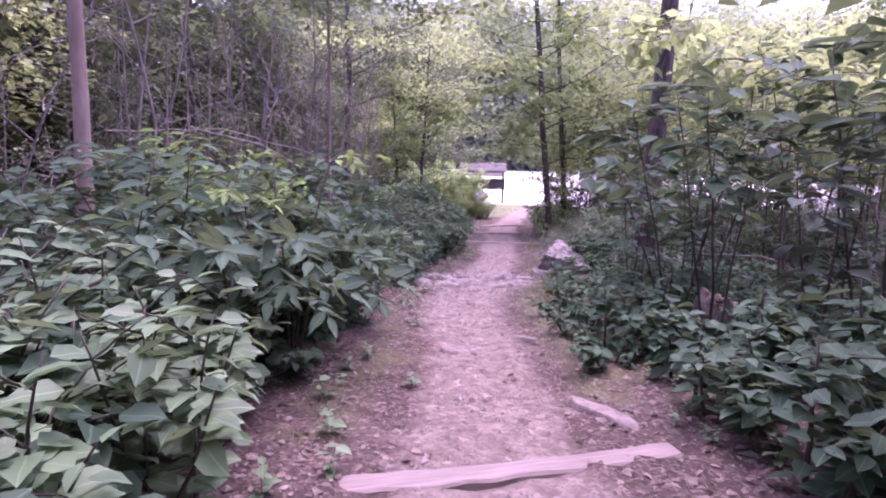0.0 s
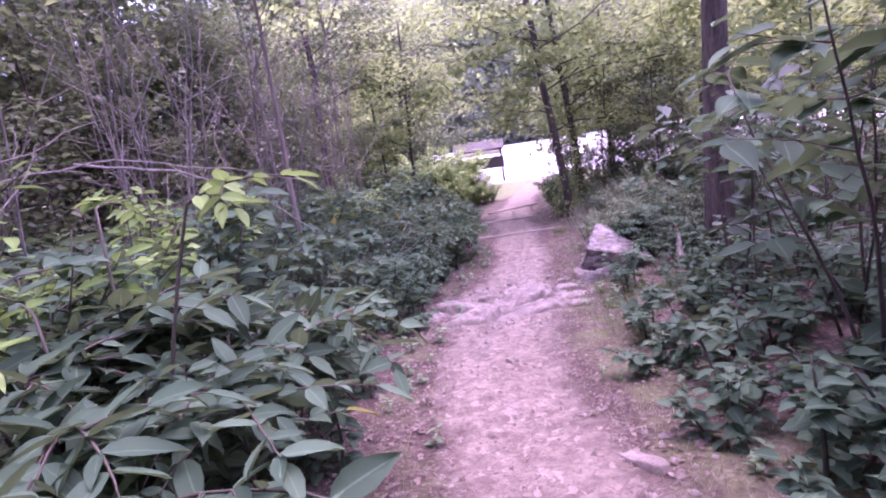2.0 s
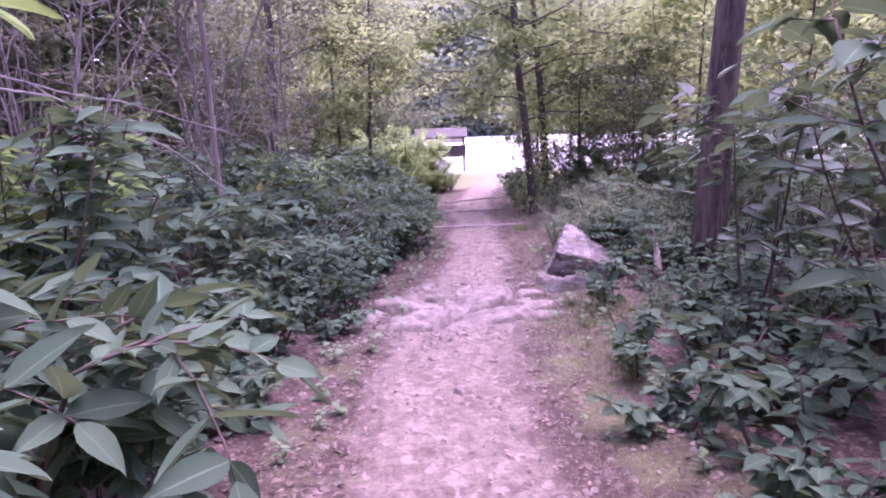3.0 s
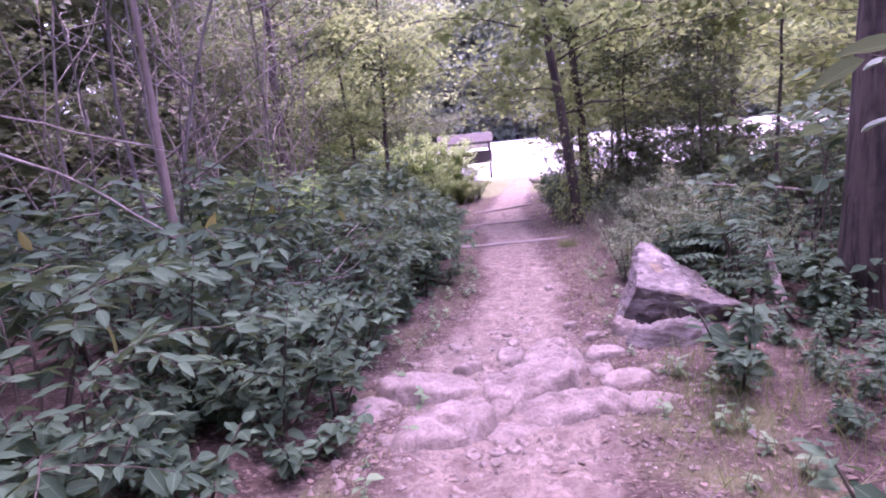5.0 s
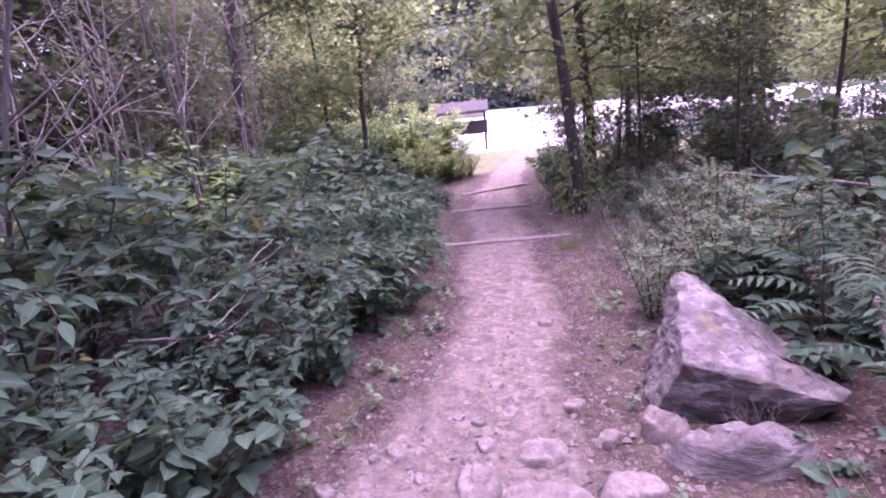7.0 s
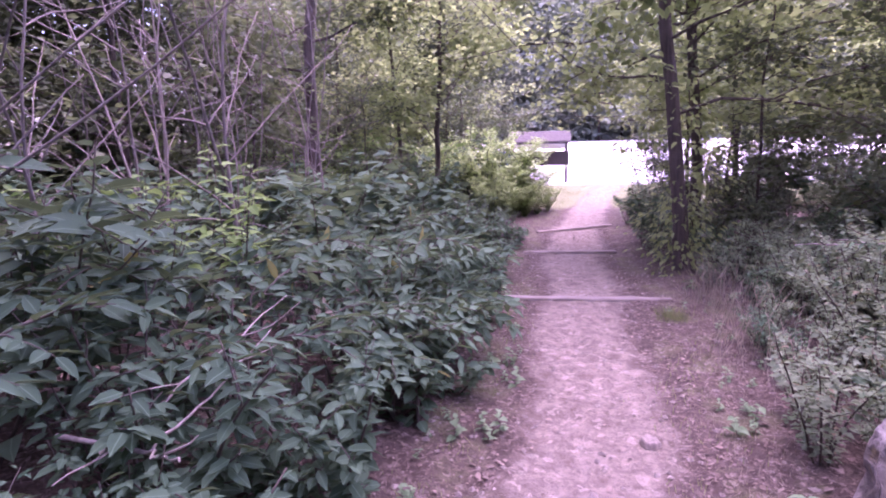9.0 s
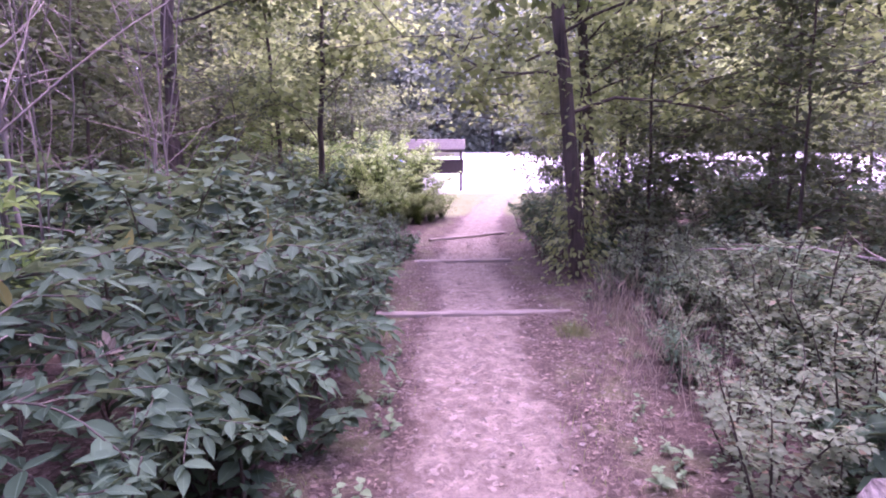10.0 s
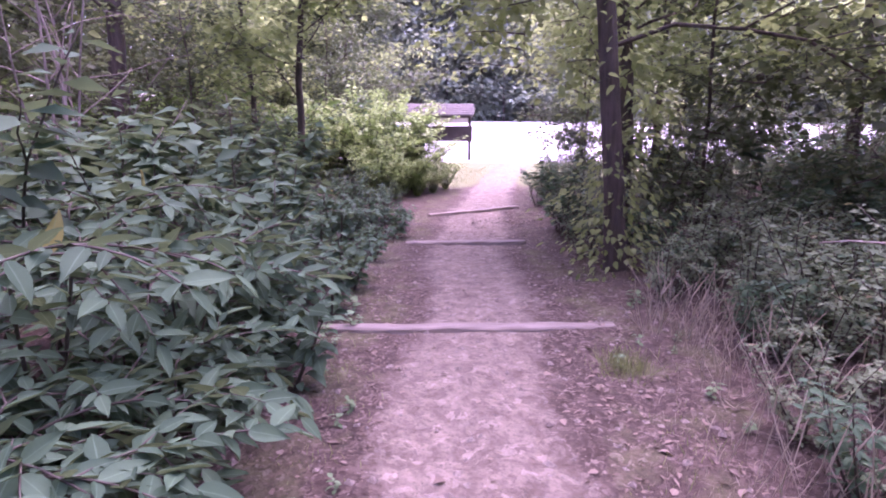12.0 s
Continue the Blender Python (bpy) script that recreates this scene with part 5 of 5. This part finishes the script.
# ---------------------------------------------------------------- blue car on the road behind the trees
def build_car(x, y, turn):
    e = empty_thing("car", x, y, ground_z(x, y), "small blue hatchback car on the pale road", "car", turn=turn)
    prof = [(-2.05, 0.32), (-2.1, 0.62), (-2.0, 0.92), (-1.1, 0.98), (1.75, 0.95), (2.05, 0.82), (2.1, 0.5), (2.02, 0.3)]
    bm = bmesh.new()
    rows = []
    for yy, k in ((-0.84, 0.97), (-0.80, 1.0), (0.80, 1.0), (0.84, 0.97)):
        rows.append([bm.verts.new((px * k, yy, pz if abs(yy) < 0.82 else 0.3 + (pz - 0.3) * 0.93)) for px, pz in prof])
    for p, q in zip(rows, rows[1:]):
        for i in range(len(prof)):
            bm.faces.new((p[i], p[(i + 1) % len(prof)], q[(i + 1) % len(prof)], q[i]))
    bm.faces.new(rows[0])
    bm.faces.new(rows[-1][::-1])
    bmesh.ops.recalc_face_normals(bm, faces=bm.faces)
    bmesh.ops.bevel(bm, geom=list(bm.edges), offset=0.03, segments=2, affect="EDGES")
    body = part("body", bm, CAR_PAINT, e, smooth=True)
    cab = [(-1.2, 0.95), (-0.55, 1.42), (0.85, 1.46), (1.65, 0.95)]
    bm = bmesh.new()
    a = [bm.verts.new((px, -0.72 + 0.25 * (pz - 0.95), pz)) for px, pz in cab]
    b = [bm.verts.new((px, 0.72 - 0.25 * (pz - 0.95), pz)) for px, pz in cab]
    bm.faces.new(a)
    bm.faces.new(b[::-1])
    for i in range(4):
        bm.faces.new((a[i], b[i], b[(i + 1) % 4], a[(i + 1) % 4]))
    bmesh.ops.recalc_face_normals(bm, faces=bm.faces)
    part("cabin_glass", bm, CAR_GLASS, e)
    bm = bmesh.new()
    vs = box(bm, -0.62, 0.92, -0.62, 0.62, 1.40, 1.49)
    bmesh.ops.bevel(bm, geom=list(bm.edges), offset=0.03, segments=2, affect="EDGES")
    part("roof", bm, CAR_PAINT, e, smooth=True)
    for sy in (-1, 1):
        for x0, z0, x1, z1 in ((-1.2, 0.95, -0.58, 1.43), (0.15, 0.95, 0.15, 1.44), (0.88, 1.45, 1.65, 0.95)):
            so = Soup()
            tube(so, [(x0, sy * (0.73 - 0.25 * (z0 - 0.95)), z0), ((x0 + x1) / 2, sy * (0.73 - 0.12 * (z0 + z1 - 1.9)), (z0 + z1) / 2), (x1, sy * (0.73 - 0.25 * (z1 - 0.95)), z1)], [0.04] * 3, 6)
            link_mesh("pillar", so.mesh("pillar"), CAR_PAINT, e)
    for px in (-1.3, 1.3):
        for sy in (-1, 1):
            bm = bmesh.new()
            bmesh.ops.create_cone(bm, cap_ends=True, segments=24, radius1=0.31, radius2=0.31, depth=0.2, matrix=Matrix.Translation((px, sy * 0.78, 0.31)) @ pose(0, 0, 0, 90))
            bmesh.ops.bevel(bm, geom=[g for g in bm.edges if g.calc_face_angle(0) > 1], offset=0.03, segments=2, affect="EDGES")
            tyre = part("tyre", bm, RUBBER, e, smooth=True)
            bm = bmesh.new()
            bmesh.ops.create_cone(bm, cap_ends=True, segments=20, radius1=0.2, radius2=0.17, depth=0.03, matrix=Matrix.Translation((px, sy * 0.885, 0.31)) @ pose(0, 0, 0, 90 * sy))
            part("rim", bm, ALLOY, tyre)
    for sy in (-0.6, 0.6):
        bm = bmesh.new()
        box(bm, -2.12, -2.02, sy - 0.14, sy + 0.14, 0.7, 0.86)
        bmesh.ops.bevel(bm, geom=list(bm.edges), offset=0.02, segments=1, affect="EDGES")
        part("tail_light", bm, LAMP_RED, e, "red tail light")
        bm = bmesh.new()
        box(bm, 1.96, 2.1, sy - 0.15, sy + 0.15, 0.64, 0.78)
        bmesh.ops.bevel(bm, geom=list(bm.edges), offset=0.02, segments=1, affect="EDGES")
        part("headlight", bm, ALLOY, e, "clear headlight")


build_car(1.0, 46.0, 0.0)


# ---------------------------------------------------------------- litter, pebbles and grass
rng = np.random.default_rng(51)
so = Soup()
P, A, U = [], [], []
while len(P) < 12500:
    y = 0.8 + 20.5 * rng.random() ** 1.4
    x = rng.uniform(left_edge(y) - 0.9, right_edge(y) + 1.3)
    if abs(x - trail_mid(y)) < trail_half(y) and rng.random() < 0.72:
        continue
    a = rng.uniform(0, 6.28)
    P.append((x, y, ground_z(x, y) + 0.007))
    A.append((math.cos(a), math.sin(a), rng.uniform(-0.05, 0.12)))
    U.append((rng.normal(0, 0.35), rng.normal(0, 0.35), 1))
s = 0.012 + 0.045 * rng.random(len(P)) ** 1.5
leaves(so, np.array(P), np.array(A), np.array(U), s, s * rng.uniform(0.25, 0.9, len(P)))
litter = link_mesh("leaf_litter", so.mesh("leaf_litter"), LEAF_DRY)
tagged(litter, "dry brown fallen leaves scattered over the earth", "fallen leaves", kind="stuff")

so = Soup()
OCTA = [(0, 2, 4), (2, 1, 4), (1, 3, 4), (3, 0, 4), (2, 0, 5), (1, 2, 5), (3, 1, 5), (0, 3, 5)]
V = []
while len(V) < 6500:
    y = rng.uniform(8.0, 10.2) if rng.random() < 0.22 else 0.8 + 20.5 * rng.random() ** 1.4
    x = rng.uniform(left_edge(y) - 0.1, right_edge(y) + 0.3)
    r = 0.005 + 0.028 * rng.random() ** 3.5
    d = np.array([(1, 0, 0), (-1, 0.2, 0), (0, 1, 0), (0.1, -1, 0), (0, 0, 0.6), (0, 0, -0.7)]) * rng.uniform(0.6, 1.3, (6, 1)) * r
    a = rng.uniform(0, 6.28)
    d[:, :2] = d[:, :2] @ np.array(((math.cos(a), -math.sin(a)), (math.sin(a), math.cos(a))))
    V.append(d + np.array((x, y, ground_z(x, y) + 0.1 * r)))
so.repeat(np.array(V), OCTA)
tagged(link_mesh("pebbles", so.mesh("pebbles", False), STONE), "small pale pebbles loose on the trail", "pebbles", kind="stuff")


def grass_patch(name, spots, blades, height, material, label, seed):
    rng = np.random.default_rng(seed)
    so = Soup()
    P, A, U, L = [], [], [], []
    for x, y, spread in spots:
        for _ in range(blades):
            gx, gy = x + rng.normal(0, spread), y + rng.normal(0, spread)
            P.append((gx, gy, ground_z(gx, gy) - 0.01))
            A.append((rng.normal(0, 0.35), rng.normal(0, 0.35), 1))
            a = rng.uniform(0, 6.28)
            U.append((math.cos(a), math.sin(a), 0.1))
            L.append(height * rng.uniform(0.4, 1.15))
    L = np.array(L)
    leaves(so, np.array(P), np.array(A), np.array(U), L, 0.003 + 0.005 * L, False)
    return tagged(link_mesh(name, so.mesh(name), material), label, "grass", kind="stuff")


grass_patch("dry_grass", [(3.05, 14.3, 0.14), (3.25, 13.9, 0.16), (3.0, 14.7, 0.12), (3.5, 13.4, 0.2), (3.35, 14.9, 0.16), (2.75, 12.4, 0.16), (2.9, 13.0, 0.18), (3.1, 12.6, 0.2), (3.15, 13.4, 0.16), (3.5, 14.3, 0.25), (2.85, 11.9, 0.14), (2.7, 12.9, 0.12), (2.95, 13.6, 0.14), (3.2, 14.5, 0.16), (3.3, 15.3, 0.14)], 22, 0.48, GRASS_DRY, "dry straw-coloured grass tufts beside the trail", 61)
spots = [(right_edge(y) - 0.15 + rng.normal(0, 0.18), y, 0.14) for y in np.arange(4.5, 13.5, 0.28)] + [(left_edge(y) + 0.18 + rng.normal(0, 0.1), y, 0.1) for y in np.arange(3.0, 16, 0.45)] + [(2.55, 14.15, 0.12)] * 3
grass_patch("green_grass", spots, 26, 0.075, GRASS_GREEN, "short thin green grass along the trail's edges", 62)
grass_patch("grass_tuft", [(2.55, 14.15, 0.09), (2.6, 14.2, 0.07), (2.48, 14.1, 0.07)], 90, 0.15, GRASS_GREEN, "small green grass tuft beside the timber step", 64)
grass_patch("weeds", [(1.75, 8.75, 0.12), (1.9, 9.0, 0.14), (1.65, 8.4, 0.12), (1.55, 8.0, 0.12), (2.0, 8.5, 0.15), (1.5, 7.5, 0.12), (1.42, 6.9, 0.14), (2.2, 8.2, 0.2), (2.1, 7.7, 0.2), (1.85, 8.1, 0.18), (2.4, 8.8, 0.2), (2.6, 8.3, 0.22)], 70, 0.2, GRASS_GREEN, "thin green weeds growing at the trail's edge", 65)
grass_patch("dried_fern", [(2.22, 9.82, 0.06), (2.3, 9.86, 0.05)], 90, 0.2, GRASS_DRY, "dried tan fern clump at the boulder's foot", 66)
grass_patch("straw_grass", [(0.75 + 0.05 * k, 3.9 + 0.3 * k, 0.18) for k in range(8)] + [(2.0 + 0.1 * k, 11.2 + 0.32 * k, 0.16) for k in range(8)], 50, 0.07, GRASS_DRY, "short straw-coloured grass beside the trail", 67)
spots = [(rng.uniform(1.8, 12), rng.uniform(25.0, 37), 0.4) for _ in range(190)]
spots = [p for p in spots if abs(p[0] - trail_mid(p[1])) > 0.9]
grass_patch("verge_grass", spots, 40, 0.14, GRASS_GREEN, "pale green mown grass verge before the lot", 63)


# ---------------------------------------------------------------- fallen branches
def fallen_branch(points, r, label, seed):
    rng = np.random.default_rng(seed)
    so = Soup()
    pts = [np.array(p, float) for p in points]
    line = []
    for a, b in zip(pts, pts[1:]):
        for k in range(6):
            line.append(a + (b - a) * k / 6 + rng.normal(0, 0.008, 3))
    line.append(pts[-1])
    root = tube(so, line, np.linspace(r, r * 0.35, len(line)), 6)
    for k in range(4, len(line) - 2, 4):
        tw = wander(rng, line[k], rng.normal(0, 1, 3) + (line[k + 1] - line[k]) * 10, rng.uniform(0.15, 0.4), 4, 0.15)
        tube(so, tw, np.linspace(r * 0.5, 0.002, len(tw)), 4, root + k * 6)
    return tagged(link_mesh("fallen_branch", so.mesh("fallen_branch"), BARK_PALE), label, "branch", "dead branches")


fallen_branch([(-1.15, 10.62, -0.03), (-0.606, 10.43, 0.024), (-0.42, 10.32, 0.059)], 0.012, "pale dead stick lying across the shrubs", 1)
fallen_branch([(-0.606, 10.43, 0.02), (-0.5, 10.8, 0.12), (-0.42, 11.2, 0.25)], 0.007, "thin dead twig leaning in the shrubs", 2)
fallen_branch([(-0.85, 10.5, -0.02), (-0.6, 10.95, 0.2), (-0.42, 11.45, 0.36)], 0.008, "thin dead twig leaning in the shrubs", 5)
fallen_branch([(-3.6, 8.6, 1.75), (-2.7, 8.9, 1.55), (-1.9, 9.4, 1.05), (-1.3, 9.9, 0.3)], 0.017, "long pale dead branch arching over the shrubs", 3)
fallen_branch([(-4.2, 7.6, 1.6), (-3.0, 8.3, 1.72), (-2.0, 9.0, 1.45), (-1.4, 9.6, 1.2)], 0.012, "long pale dead branch arching over the shrubs", 4)


fallen_branch([(3.2, 10.0, -0.5), (3.3, 10.25, -0.3), (3.42, 10.55, -0.12)], 0.05, "broken pinkish dead trunk piece behind the tall tree", 6)
fallen_branch([(3.9, 7.6, -0.2), (3.3, 8.0, 0.1), (2.9, 8.2, 0.2)], 0.02, "dead brown branch leaning in the undergrowth", 7)
fallen_branch([(4.4, 5.9, 0.0), (3.6, 6.4, 0.35), (3.0, 6.9, 0.3)], 0.016, "dead brown branch leaning in the undergrowth", 8)
fallen_branch([(5.2, 12.5, 0.1), (4.2, 13.4, 0.25), (3.7, 14.2, 0.1)], 0.016, "grey dead branch lying in the bushes", 10)


# a dried tan flower head in the shrubs
rng = np.random.default_rng(77)
so = Soup()
c = np.array((-0.41, 12.04, 0.07))
n_leaf = 26
off = rng.normal(0, 0.028, (n_leaf, 3))
leaves(so, c + off, off + rng.normal(0, 0.02, (n_leaf, 3)), rng.normal(0, 1, (n_leaf, 3)), rng.uniform(0.04, 0.08, n_leaf), rng.uniform(0.02, 0.04, n_leaf))
tube(so, wander(rng, (-0.43, 12.1, ground_z(-0.43, 12.1) - 0.02), (0, 0, 1), 0.7, 6, 0.03), np.linspace(0.006, 0.003, 7), 5)
tagged(link_mesh("dried_flower", so.mesh("dried_flower"), GRASS_DRY), "withered tan flower head among green shrubs", "plant")


# seedlings with a few small leaves in the litter beside the trail
def make_seedling(x, y, seed):
    rng = np.random.default_rng(seed)
    e = empty_thing("seedling", x, y, ground_z(x, y) - 0.01, "tiny green seedling in the leaf litter", "plant", "seedlings beside the trail")
    st, lf = Soup(), Soup()
    line = wander(rng, (0, 0, 0), (rng.normal(0, 0.2), rng.normal(0, 0.2), 1), 0.1, 4, 0.1)
    tube(st, line, np.linspace(0.002, 0.001, len(line)), 4)
    P, A, U = [], [], []
    for k in range(9):
        a = 2.4 * k
        P.append(line[1 + k % 4])
        A.append((math.cos(a), math.sin(a), rng.uniform(-0.1, 0.4)))
        U.append((rng.normal(0, 0.3), rng.normal(0, 0.3), 1))
    L = rng.uniform(0.03, 0.065, len(P))
    leaves(lf, np.array(P), np.array(A), np.array(U), L, L * 0.6)
    link_mesh("stem", st.mesh("stem"), STEM, e)
    link_mesh("foliage", lf.mesh("foliage"), LEAF_PALE, e)
    return e


SEEDLINGS = [make_seedling(-0.55, 4.4, 801), make_seedling(1.15, 4.9, 802), make_seedling(-0.3, 6.8, 803)]
rng = np.random.default_rng(81)
for k in range(130):
    y = rng.uniform(2.4, 15.5)
    x = left_edge(y) + rng.normal(0.14, 0.13) if k % 2 else right_edge(y) + rng.normal(0.12, 0.16)
    put_copy(SEEDLINGS[k % 3], x, y, rng.uniform(0, 6.28), rng.uniform(0.5, 1.5), 0.01)
